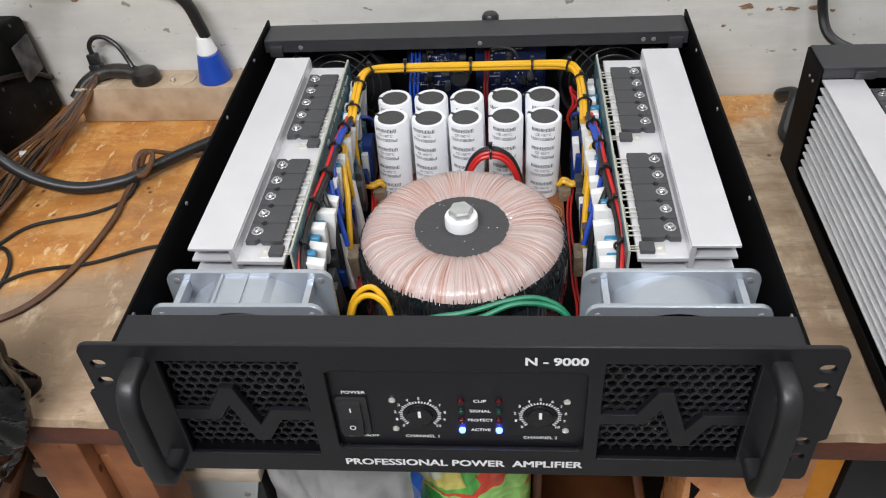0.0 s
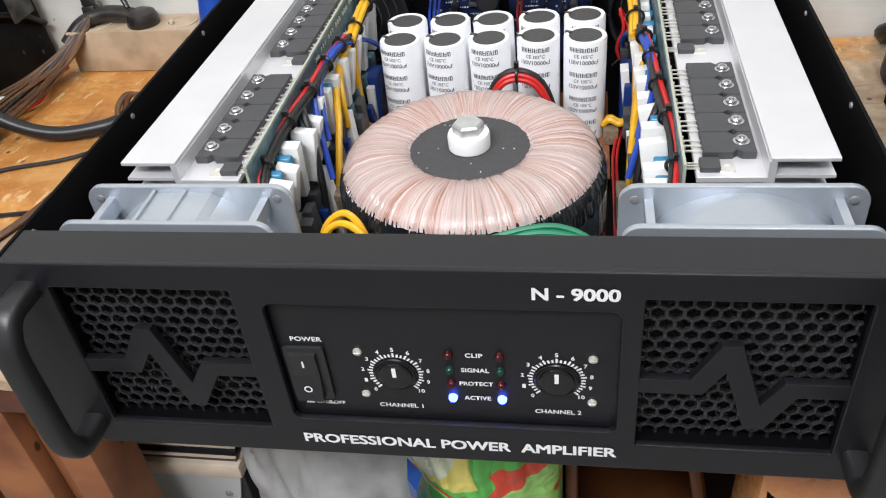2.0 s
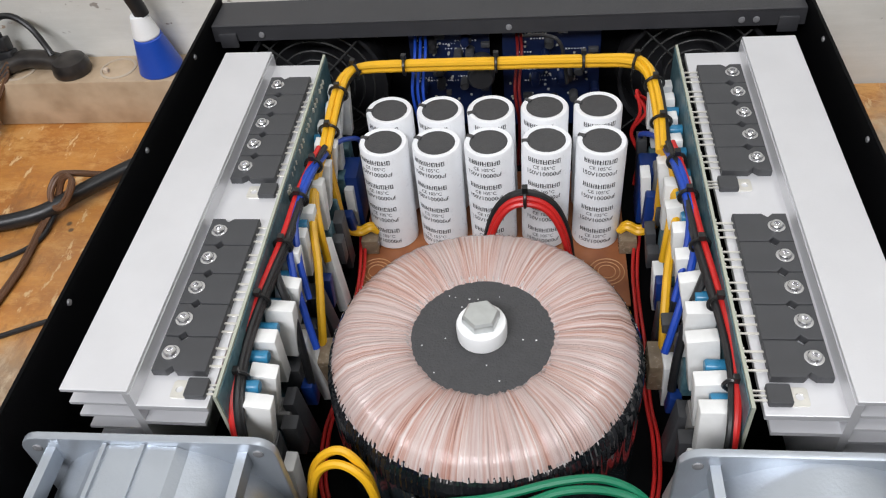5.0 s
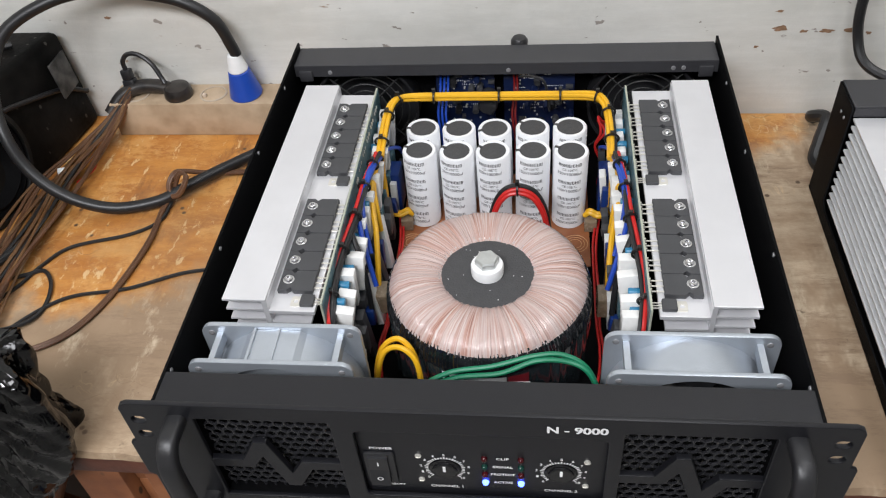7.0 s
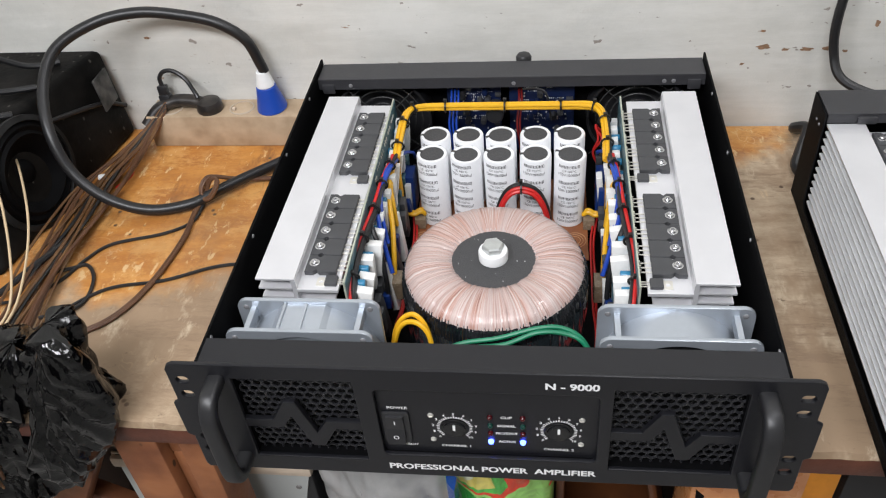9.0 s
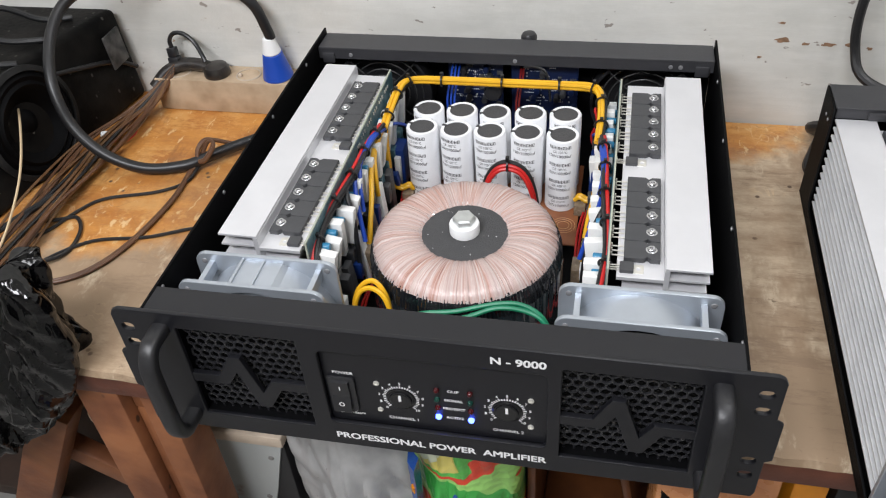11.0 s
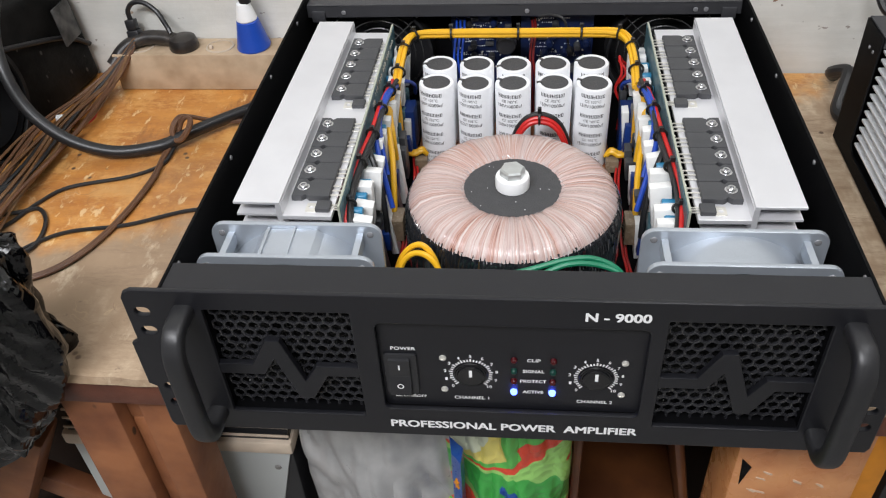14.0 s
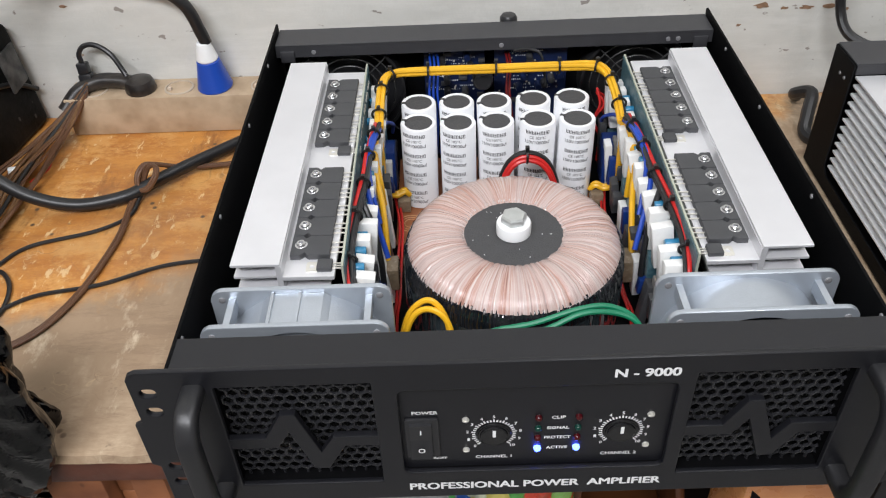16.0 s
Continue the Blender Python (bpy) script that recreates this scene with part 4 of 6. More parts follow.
# ---- toroidal transformer ----
def transformer():
    cy, top, bot, r1, r0 = 0.160, 0.1010, 0.016, 0.0835, 0.036
    m = pose(0, cy, 0)
    bm = bmesh.new()
    segs = 420
    prof = [(r0 - 0.004, 0.0925), (r0 - 0.001, 0.0992), (r0 + 0.004, 0.1026), (0.050, 0.1046), (0.062, 0.1048), (0.072, 0.1022), (0.0785, 0.0965), (0.0805, 0.0930)]
    rng = random.Random(4)
    jit = [rng.uniform(-1, 1) for _ in range(segs)]
    jit = [(0.5 * jit[i] + 0.7 * jit[i - 1] + 0.6 * jit[i - 2] + 0.4 * jit[i - 3]) for i in range(segs)]
    rings = []
    for k, (r, h) in enumerate(prof):
        rings.append([bm.verts.new((r * math.cos(2 * math.pi * i / segs), r * math.sin(2 * math.pi * i / segs), h + jit[i] * 0.00042)) for i in range(segs)])
    for a, b in zip(rings, rings[1:]):
        for i in range(segs):
            j = (i + 1) % segs
            bm.faces.new((a[i], a[j], b[j], b[i]))
    t = part("toroidal_transformer", bm, WINDING, AMP, "toroidal transformer wound in pink copper under clear film", at=m)
    # pale slivers stand in for glints on gathered film, at hub and outer edge
    for ra, za, rb, zb, n in ((0.0372, 0.0996, 0.0408, 0.1030, 210), (0.0800, 0.0942, 0.0818, 0.0912, 420)):
        bm = bmesh.new()
        rows = []
        for k in range(4):
            u = k / 3
            rows.append([bm.verts.new(((ra + (rb - ra) * u) * math.cos(math.pi * i / n), (ra + (rb - ra) * u) * math.sin(math.pi * i / n), za + (zb - za) * u + 0.0010 + 0.0005 * rng.uniform(-1, 1))) for i in range(2 * n)])
        for i in range(2 * n):
            if rng.random() < (0.40 if n < 300 else 0.24):
                j = (i + 1) % (2 * n)
                k0 = rng.choice((0, 0, 1))
                for k in range(k0, k0 + rng.choice((1, 1, 2))):
                    bm.faces.new((rows[k][i], rows[k][j], rows[k + 1][j], rows[k + 1][i]))
        part("film_glint", bm, FILMGLINT, t, "pale slivers standing in for glints on the gathered film", smooth=False)
    # glossy film folds round the shoulder
    bm = bmesh.new()
    n = 170
    prof = [(0.0788, 0.0952), (0.0816, 0.0912), (0.0834, 0.0862), (0.0842, 0.0762)]
    rings = []
    jit = [rng.uniform(0.2, 1) * (1 if i % 2 else -1) for i in range(n * 2)]
    for k, (r, h) in enumerate(prof):
        rings.append([bm.verts.new(((r + 0.0006 * jit[i] * (1 if k < 3 else 0.4)) * math.cos(math.pi * i / n), (r + 0.0006 * jit[i]) * math.sin(math.pi * i / n), h + 0.0004 * jit[i])) for i in range(2 * n)])
    for a, b in zip(rings, rings[1:]):
        for i in range(2 * n):
            j = (i + 1) % (2 * n)
            bm.faces.new((a[i], a[j], b[j], b[i]))
    part("film_shoulder", bm, FILMEDGE, t, "glossy crimped film edge", smooth=False)
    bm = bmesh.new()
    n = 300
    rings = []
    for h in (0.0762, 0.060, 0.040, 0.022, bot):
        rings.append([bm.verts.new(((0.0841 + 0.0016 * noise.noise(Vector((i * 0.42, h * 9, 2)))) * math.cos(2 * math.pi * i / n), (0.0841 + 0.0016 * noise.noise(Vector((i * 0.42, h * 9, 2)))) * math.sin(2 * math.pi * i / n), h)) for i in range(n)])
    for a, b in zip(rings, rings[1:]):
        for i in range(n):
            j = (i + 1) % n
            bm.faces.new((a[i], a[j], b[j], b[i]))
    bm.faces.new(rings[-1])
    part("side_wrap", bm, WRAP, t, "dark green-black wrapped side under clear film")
    bm = bmesh.new()
    lathe(bm, [(0.0385, 0.0945), (0.0385, 0.0998), (0.0375, 0.1008), (0.013, 0.1011), (0, 0.1008)], 60)
    part("centre_pad", bm, PAD, t, "dark grey pad in the centre")
    bm = bmesh.new()
    lathe(bm, [(0.0122, 0.1008), (0.0130, 0.1018), (0.0132, 0.1095), (0.0125, 0.1115), (0.011, 0.1122), (0, 0.1122)], 36)
    part("washer", bm, NYLON, t, "white nylon washer")
    bm = bmesh.new()
    lathe(bm, [(0.0094, 0.1122), (0.0098, 0.1130), (0.0098, 0.1172), (0.0086, 0.1186), (0, 0.1188)], 6, pose(0, 0, 0, 0, 0, 12))
    part("hex_bolt", bm, ZINC, t, "zinc hexagon bolt", smooth=False)
    bm = bmesh.new()
    for k in range(15):
        a, r = rng.uniform(0, 2 * math.pi), rng.uniform(0.015, 0.036)
        s = rng.uniform(0.0002, 0.00045)
        q = Vector((r * math.cos(a), r * math.sin(a), 0.1013))
        box(bm, q.x - s, q.x + s, q.y - s * 0.7, q.y + s * 0.7, q.z, q.z + 0.0003)
    part("glue_specks", bm, NYLON, t, "tiny white specks of dried glue", smooth=False)
    bm = bmesh.new()
    lathe(bm, [(0.070, 0.006), (0.070, 0.0162)], 40)
    part("seat_pad", bm, RUBBER, t)
    # paper label wrapped on the side that faces the front panel
    for a0, a1, z0, z1, mt, what in ((-112, -78, 0.045, 0.074, WHITELABEL, "white paper rating label"), (-77, -66, 0.045, 0.074, REDLABEL, "dark red end of the rating label")):
        bm = bmesh.new()
        lo, hi = [], []
        for k in range(9):
            a = radians(a0 + (a1 - a0) * k / 8)
            lo.append(bm.verts.new((0.0848 * math.cos(a), 0.0848 * math.sin(a), z0)))
            hi.append(bm.verts.new((0.0848 * math.cos(a), 0.0848 * math.sin(a), z1)))
        for k in range(8):
            bm.faces.new((lo[k], lo[k + 1], hi[k + 1], hi[k]))
        part("rating_label", bm, mt, t, what)
    return t


FILMGLINT = mat("pale_film_glint", (0.80, 0.77, 0.76), 0.16, metal=0.3, second=(0.50, 0.42, 0.40), scale=260, coat=1.0)
FILMEDGE = mat("crimped_clear_film", (0.022, 0.022, 0.024), 0.12, second=(0.006, 0.008, 0.010), scale=60, coat=1.0)
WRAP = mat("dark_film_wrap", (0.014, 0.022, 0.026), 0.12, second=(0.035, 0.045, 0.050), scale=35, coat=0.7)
PAD = mat("grey_potting_pad", (0.055, 0.055, 0.057), 0.75, bump=0.6, bump_scale=700, scale=200)
WHITELABEL = mat("white_label_paper", (0.62, 0.63, 0.64), 0.5)
REDLABEL = mat("dark_red_label", (0.25, 0.02, 0.03), 0.4)
transformer()


# ---- capacitor bank ----
def capacitor_bank():
    bm = bmesh.new()
    box(bm, -0.098, 0.090, 0.255, 0.392, 0.0125, 0.0142, 0.0003)
    board = part("capacitor_board", bm, PCBBROWN, AMP, "brown circuit board under the capacitors", smooth=False)
    for cx in (-0.085, 0.076):
        for r in (0.006, 0.009, 0.012):
            bm = bmesh.new()
            ring = [(cx + r * math.cos(2 * math.pi * k / 24), 0.285 + r * math.sin(2 * math.pi * k / 24), 0.0142) for k in range(25)]
            tube(bm, ring, 0.0004, 4, raw=True)
            part("board_track", bm, PALETRACK, board, smooth=False)
    for x in (-0.093, 0.085):
        for y in (0.260, 0.386):
            bm = bmesh.new()
            lathe(bm, [(0.003, 0.006), (0.003, 0.0124)], 12, pose(x, y, 0))
            part("standoff", bm, CHROME, board)
    r, h = 0.0164, 0.0860
    bm = bmesh.new()
    lathe(bm, [(r - 0.001, 0), (r, 0.001), (r, h - 0.0015), (r - 0.0008, h - 0.0003), (r - 0.0025, h), (r - 0.0038, h - 0.0006), (r - 0.0038, h - 0.003)], 48)
    body = bpy.data.meshes.new("sleeve")
    bmesh.ops.recalc_face_normals(bm, faces=bm.faces)
    bm.to_mesh(body)
    bm.free()
    bm = bmesh.new()
    lathe(bm, [(r - 0.0036, h - 0.0025), (r - 0.0036, h - 0.0008), (0, h - 0.0008)], 48)
    box(bm, -r + 0.0002, -r + 0.005, -0.0014, 0.0014, h - 0.0012, h + 0.0004)
    top = bpy.data.meshes.new("top")
    bm.to_mesh(top)
    bm.free()
    # printing: repeated rating lines wrapped on the sleeve
    bm = bmesh.new()
    for k in range(4):
        zc = 0.0135 + 0.0205 * k
        for text, dz, w, hh in (("CE 105°C", 0.0, 0.0145, 0.0029), ("150V10000uf", -0.0050, 0.0235, 0.0034)):
            me = lettering(text, w, hh, 0.01)
            me.transform(Matrix.Translation((0, zc + dz, 0)))
            bm.from_mesh(me)
            bpy.data.meshes.remove(me)
        # brand line as plain bars
        x = -0.0112
        for w in (0.0022, 0.0022, 0.0024, 0.0008, 0.0026, 0.0022, 0.0026, 0.0022):
            bar = 0.0013 if int(x * 1e5) % 2 else -0.0002
            for a, b, c, d in ((x, x + 0.0008, -0.0018, 0.0018), (x + w - 0.0005, x + w, -0.0018, 0.0018), (x + 0.0008, x + w - 0.0005, bar, bar + 0.0005), (x + 0.0008, x + w - 0.0005, -0.0018, -0.0014)):
                bm.faces.new([bm.verts.new((u, zc + 0.0051 + v, 0)) for u, v in ((a, c), (b, c), (b, d), (a, d))])
            x += w + 0.0007
    for v in bm.verts:
        a = v.co.x / r - math.pi / 2
        v.co = Vector(((r + 0.00025) * math.cos(a), (r + 0.00025) * math.sin(a), v.co.y))
    ink = bpy.data.meshes.new("ink")
    bm.to_mesh(ink)
    bm.free()
    rng = random.Random(9)
    for row in range(2):
        for i in range(5):
            m = pose(-0.0750 + 0.0362 * i + rng.uniform(-0.0004, 0.0004), 0.3225 + 0.036 * row, 0.0143 + rng.uniform(-0.0006, 0.0006), rng.uniform(-1, 1), rng.uniform(-1, 1), 0)
            c = place("capacitor", body, SLEEVE, board, "tall white electrolytic capacitor with printed rating", True, m @ pose(0, 0, 0, 0, 0, rng.uniform(-18, 14)))
            place("capacitor_end", top, CAPTOP, board, "", True, c.matrix_basis @ pose(0, 0, 0, 0, 0, rng.uniform(-20, 20)))
            place("capacitor_print", ink, INK, board, "", False, c.matrix_basis)


PALETRACK = mat("pale_board_track", (0.55, 0.30, 0.14), 0.5)
capacitor_bank()


DARKRED = mat("dark_red_jacket", (0.16, 0.008, 0.008), 0.4)
TERMINAL = mat("clear_terminal", (0.24, 0.18, 0.12), 0.25, vary=0.3, scale=200)


# ---- driver boards beside the heatsinks ----
def driver_board(s):
    rng = random.Random(21 + s)

    def span(a, b):
        return sorted((s * a, s * b))
    bm = bmesh.new()
    box(bm, *span(0.1218, 0.1234), 0.103, 0.394, 0.012, 0.1235)
    b = part("driver_board", bm, PCBEDGE, AMP, "upright circuit board crowded with white resistors", smooth=False)
    bm = bmesh.new()
    box(bm, *span(0.1212, 0.1217), 0.104, 0.393, 0.013, 0.122)
    part("board_face", bm, PCBTEAL, b, "teal solder mask with parts", smooth=False)
    for i in range(14):
        y = 0.113 + 0.0202 * i + rng.uniform(-0.0015, 0.0015)
        bm = bmesh.new()
        t = Matrix.Rotation(rng.uniform(-0.16, 0.05), 4, "X") @ Matrix.Rotation(-s * rng.uniform(0.02, 0.22), 4, "Y")
        d = rng.uniform(0.011, 0.0165)
        box(bm, *span(0.1205 - d, 0.1205), y - 0.0045, y + 0.0045, 0.070, rng.uniform(0.1035, 0.1085), 0.0007, t)
        part("ceramic_resistor", bm, CERAMIC, b)
    for i in range(13):
        y = 0.123 + 0.0202 * i + rng.uniform(-0.001, 0.001)
        bm = bmesh.new()
        k = rng.uniform(0.096, 0.106)
        lathe(bm, [(0, 0), (0.0034, 0), (0.0036, 0.0006), (0.0036, 0.0095), (0.003, 0.0105), (0, 0.0105)], 12, Matrix.Translation((s * 0.1205, y, k)) @ pose(0, 0, 0, 0, -90 * s, 0))
        part("film_capacitor", bm, TEAL, b)
    # inner row, lower down: pale plates, dark drivers, blue parts
    for i in range(15):
        y = 0.108 + 0.0182 * i + rng.uniform(-0.002, 0.002)
        zt = rng.uniform(0.052, 0.074)
        bm = bmesh.new()
        t = Matrix.Rotation(rng.uniform(-0.1, 0.1), 4, "X") @ Matrix.Rotation(s * rng.uniform(-0.1, 0.15), 4, "Y")
        x0 = rng.uniform(0.0985, 0.1015)
        kind = i % 4
        if kind in (0, 2):
            box(bm, *span(x0, x0 + 0.0065), y - 0.0062, y + 0.0062, 0.018, zt, 0.0006, t)
            part("ceramic_resistor", bm, CHIP if kind else CERAMIC, b)
        elif kind == 1:
            box(bm, *span(x0, x0 + 0.009), y - 0.0045, y + 0.0045, 0.040, zt - 0.004, 0.0008, t)
            part("driver_transistor", bm, CHIP, b)
        else:
            box(bm, *span(x0 + 0.001, x0 + 0.008), y - 0.004, y + 0.004, 0.035, zt - 0.008, 0.001, t)
            part("trimmer", bm, RELAYBLUE, b)
    for i in range(10):
        y = 0.115 + 0.027 * i
        bm = bmesh.new()
        box(bm, *span(0.1065, 0.1195), y - 0.007, y + 0.005, 0.045, rng.uniform(0.058, 0.072), 0.0012)
        part("driver_transistor", bm, rng.choice((CHIP, GREYPART, PCBTEAL)), b)
    bm = bmesh.new()
    box(bm, *span(0.098, 0.114), 0.326, 0.350, 0.020, 0.066, 0.0015)
    part("relay", bm, RELAYBLUE, b, "blue sealed relay")


PCBTEAL = mat("teal_solder_mask", (0.03, 0.09, 0.12), 0.4, second=(0.10, 0.18, 0.2), scale=220)
GREYPART = mat("grey_epoxy_part", (0.22, 0.21, 0.20), 0.5)
driver_board(-1)
driver_board(1)


# ---- cables inside ----
def tie(parent, c, d, r):
    """A black cable tie round a bundle at c, with its head; d is the bundle's run."""
    d = Vector(d).normalized()
    side = d.cross(Vector((0, 0, 1))).normalized()
    up = side.cross(d)
    c = Vector(c)
    ring = [c + side * (r * math.cos(2 * math.pi * k / 20)) + up * (r * math.sin(2 * math.pi * k / 20)) for k in range(21)]
    bm = bmesh.new()
    tube(bm, ring, 0.0011, 6, raw=True)
    h = c + up * (r + 0.0008)
    box(bm, h.x - 0.0017, h.x + 0.0017, h.y - 0.0017, h.y + 0.0017, h.z - 0.0012, h.z + 0.0022)
    part("cable_tie", bm, TIE, parent)


def strands(name, pts, colours, r, spread, label, ties=(), tie_r=0.005, seed=1):
    rng = random.Random(seed)
    first = None
    for i, m in enumerate(colours):
        a = 2 * math.pi * i / max(len(colours), 1) + 0.5
        out = []
        for k, q in enumerate(pts):
            w = a + 0.10 * k
            out.append((q[0] + spread * math.cos(w) + rng.uniform(-0.0003, 0.0003), q[1] + spread * 0.4 * math.cos(w), q[2] + spread * math.sin(w) + rng.uniform(-0.0003, 0.0003)))
        ob = wire(name, out, r, m, AMP, label if first is None else "")
        first = first or ob
    line = smooth_path(pts, 10)
    for f in ties:
        i = int(f * (len(line) - 1))
        i = min(max(i, 1), len(line) - 2)
        tie(first, line[i], line[i + 1] - line[i - 1], tie_r)
    return first


# yellow bundle across the back, coming forward and down on both sides
ARC = [(-0.108, 0.300, 0.108), (-0.1085, 0.330, 0.112), (-0.1075, 0.358, 0.115), (-0.104, 0.376, 0.1165), (-0.094, 0.3855, 0.117), (-0.06, 0.387, 0.117), (0, 0.3875, 0.117), (0.06, 0.387, 0.117), (0.092, 0.3855, 0.117), (0.102, 0.376, 0.1165), (0.1055, 0.358, 0.115), (0.1065, 0.330, 0.112), (0.106, 0.300, 0.108)]
strands("yellow_cable", ARC, (YELLOW, YELLOW, YELLOW, BLACKW), 0.0023, 0.0027, "bundled yellow cables with black ties", (0.06, 0.17, 0.30, 0.41, 0.5, 0.585, 0.69, 0.83, 0.94), 0.0062)
for s in (-1, 1):
    for k in range(2):
        o = 0.0035 * k
        wire("yellow_cable", [(s * 0.1075, 0.306 + o, 0.110), (s * 0.108, 0.302 + o, 0.095), (s * 0.108, 0.302 + o, 0.070), (s * 0.1085, 0.304 + o, 0.048), (s * 0.106, 0.305 + o, 0.036), (s * 0.098, 0.307 + o, 0.0305), (s * 0.090, 0.309 + o, 0.033), (s * 0.0855, 0.310 + o, 0.029 - 0.004 * k)], 0.0026, YELLOW, AMP)
    bm = bmesh.new()
    box(bm, s * 0.091 - 0.006, s * 0.091 + 0.006, 0.301, 0.314, 0.0145, 0.0275, 0.001)
    part("terminal", bm, TERMINAL, AMP, "clear screw terminal")
    wire("yellow_cable", [(s * 0.109, 0.300, 0.108), (s * 0.111, 0.275, 0.103), (s * 0.109, 0.250, 0.094), (s * 0.104, 0.228, 0.082), (s * 0.101, 0.205, 0.066), (s * 0.100, 0.190, 0.050)], 0.0026, YELLOW, AMP)
    wire("yellow_cable", [(s * 0.110, 0.296, 0.106), (s * 0.110, 0.270, 0.100), (s * 0.106, 0.252, 0.086), (s * 0.104, 0.246, 0.066)], 0.0024, YELLOW, AMP)
    bm = bmesh.new()
    box(bm, s * 0.099 - 0.008, s * 0.099 + 0.008, 0.176, 0.196, 0.030, 0.052, 0.0015)
    part("terminal", bm, TERMINAL, AMP)
    # red, black and blue loom along the driver board
    loom = [(s * 0.109, 0.300, 0.113), (s * 0.111, 0.280, 0.1145), (s * 0.1135, 0.254, 0.1145), (s * 0.115, 0.219, 0.1135), (s * 0.1175, 0.190, 0.1135), (s * 0.120, 0.160, 0.1130), (s * 0.121, 0.135, 0.110), (s * 0.119, 0.112, 0.106), (s * 0.117, 0.100, 0.094), (s * 0.116, 0.096, 0.07)]
    strands("red_cable", loom, (BLACKW, RED, BLACKW, BLACKW) if s < 0 else (RED, BLACKW, BLACKW, BLACKW), 0.0019, 0.0022, "red and black cable loom with black ties", (0.10, 0.24, 0.36, 0.52, 0.72), 0.0052, 3 + s)
    wire("blue_cable", [(s * 0.108, 0.300, 0.110), (s * 0.1115, 0.275, 0.1165), (s * 0.114, 0.250, 0.1155), (s * 0.115, 0.225, 0.1130), (s * 0.111, 0.205, 0.102), (s * 0.104, 0.188, 0.084), (s * 0.098, 0.176, 0.066)], 0.0022, BLUEW, AMP)
    wire("blue_cable", [(s * 0.107, 0.303, 0.108), (s * 0.109, 0.275, 0.1165), (s * 0.112, 0.250, 0.1160), (s * 0.1125, 0.232, 0.1125), (s * 0.109, 0.214, 0.100), (s * 0.104, 0.200, 0.082)], 0.0020, BLUEW, AMP)
    wire("blue_cable", [(s * 0.102, 0.372, 0.06), (s * 0.099, 0.350, 0.082), (s * 0.103, 0.328, 0.098), (s * 0.106, 0.310, 0.106)], 0.0018, BLUEW, AMP)
    wire("black_cable", [(s * 0.117, 0.196, 0.112), (s * 0.113, 0.188, 0.108), (s * 0.107, 0.178, 0.094), (s * 0.103, 0.168, 0.072), (s * 0.102, 0.163, 0.05)], 0.0024, BLACKW, AMP)
    # thin red pairs from the fans, along the floor
    for k in range(2):
        o = 0.003 * k
        wire("red_cable", [(s * (0.1005 - o), 0.318, 0.020), (s * (0.096 - o), 0.285, 0.020), (s * (0.0945 - o), 0.255, 0.020 + o), (s * (0.0950 - o), 0.215, 0.022 - o), (s * (0.0945 - o), 0.175, 0.020 + o), (s * (0.0960 - o), 0.145, 0.024), (s * (0.093 - o), 0.115, 0.020), (s * (0.080 - o), 0.085, 0.012), (s * (0.075 - o), 0.060, 0.012)], 0.0012, RED, AMP)


# red fan leads tangled beside the capacitors
for o in (0, 0.004):
    wire("red_cable", [(0.112, 0.402, 0.05 + o), (0.104 + o, 0.392, 0.078), (0.098, 0.386, 0.092 - o), (0.101 + o, 0.380, 0.078), (0.096, 0.378, 0.062), (0.102, 0.374, 0.045), (0.100 + o, 0.366, 0.022)], 0.0013, RED, AMP)

# red and black leads arching out of the transformer
for k, m in enumerate((BLACKW, RED, RED)):
    o = 0.0026 * k
    wire("transformer_lead", [(-0.007, 0.272 - o, 0.03), (-0.003 + o * 0.5, 0.276 - o, 0.064), (0.006 + o * 0.5, 0.279 - o, 0.0850 - o * 0.6), (0.0205, 0.280 - o, 0.0922 - o), (0.037 - o * 0.5, 0.279 - o, 0.0850 - o * 0.6), (0.047 - o * 0.5, 0.276 - o, 0.064), (0.052, 0.272 - o, 0.03)], 0.0019 if k else 0.0024, m, AMP)
bm_ = bmesh.new()
tube(bm_, [(0.0208, 0.2775 + 0.0062 * math.cos(2 * math.pi * k / 16), 0.0902 + 0.0062 * math.sin(2 * math.pi * k / 16)) for k in range(17)], 0.0011, 6, raw=True)
box(bm_, 0.0191, 0.0225, 0.274, 0.278, 0.0962, 0.1007)
part("cable_tie", bm_, TIE, AMP)

# loops behind the front lip
for k in range(2):
    o = 0.0055 * k
    wire("yellow_cable", [(-0.088 + o * 0.3, 0.086 - o, 0.012), (-0.086 + o * 0.3, 0.088 - o, 0.055), (-0.078 + o * 0.3, 0.090 - o, 0.088), (-0.064, 0.0905 - o, 0.100 - o * 0.6), (-0.053 + o * 0.3, 0.086 - o, 0.088), (-0.049 + o * 0.3, 0.080 - o, 0.060), (-0.049, 0.074 - o, 0.014)], 0.0022, YELLOW, AMP)
for k in range(2):
    o = 0.005 * k
    wire("green_cable", [(-0.066, 0.056 - o * 0.5, 0.020), (-0.052, 0.064 - o * 0.4, 0.066), (-0.026 + o, 0.070 - o * 0.5, 0.086 - o * 0.5), (0.008 + o, 0.0735 - o, 0.0915 - o * 0.4), (0.040, 0.079 - o, 0.0985), (0.060 + o * 0.6, 0.080 - o, 0.0985 - o * 0.3), (0.077 + o * 0.3, 0.075 - o, 0.090), (0.087, 0.066 - o, 0.066), (0.090, 0.060 - o, 0.02)], 0.0020, GREENW, AMP)
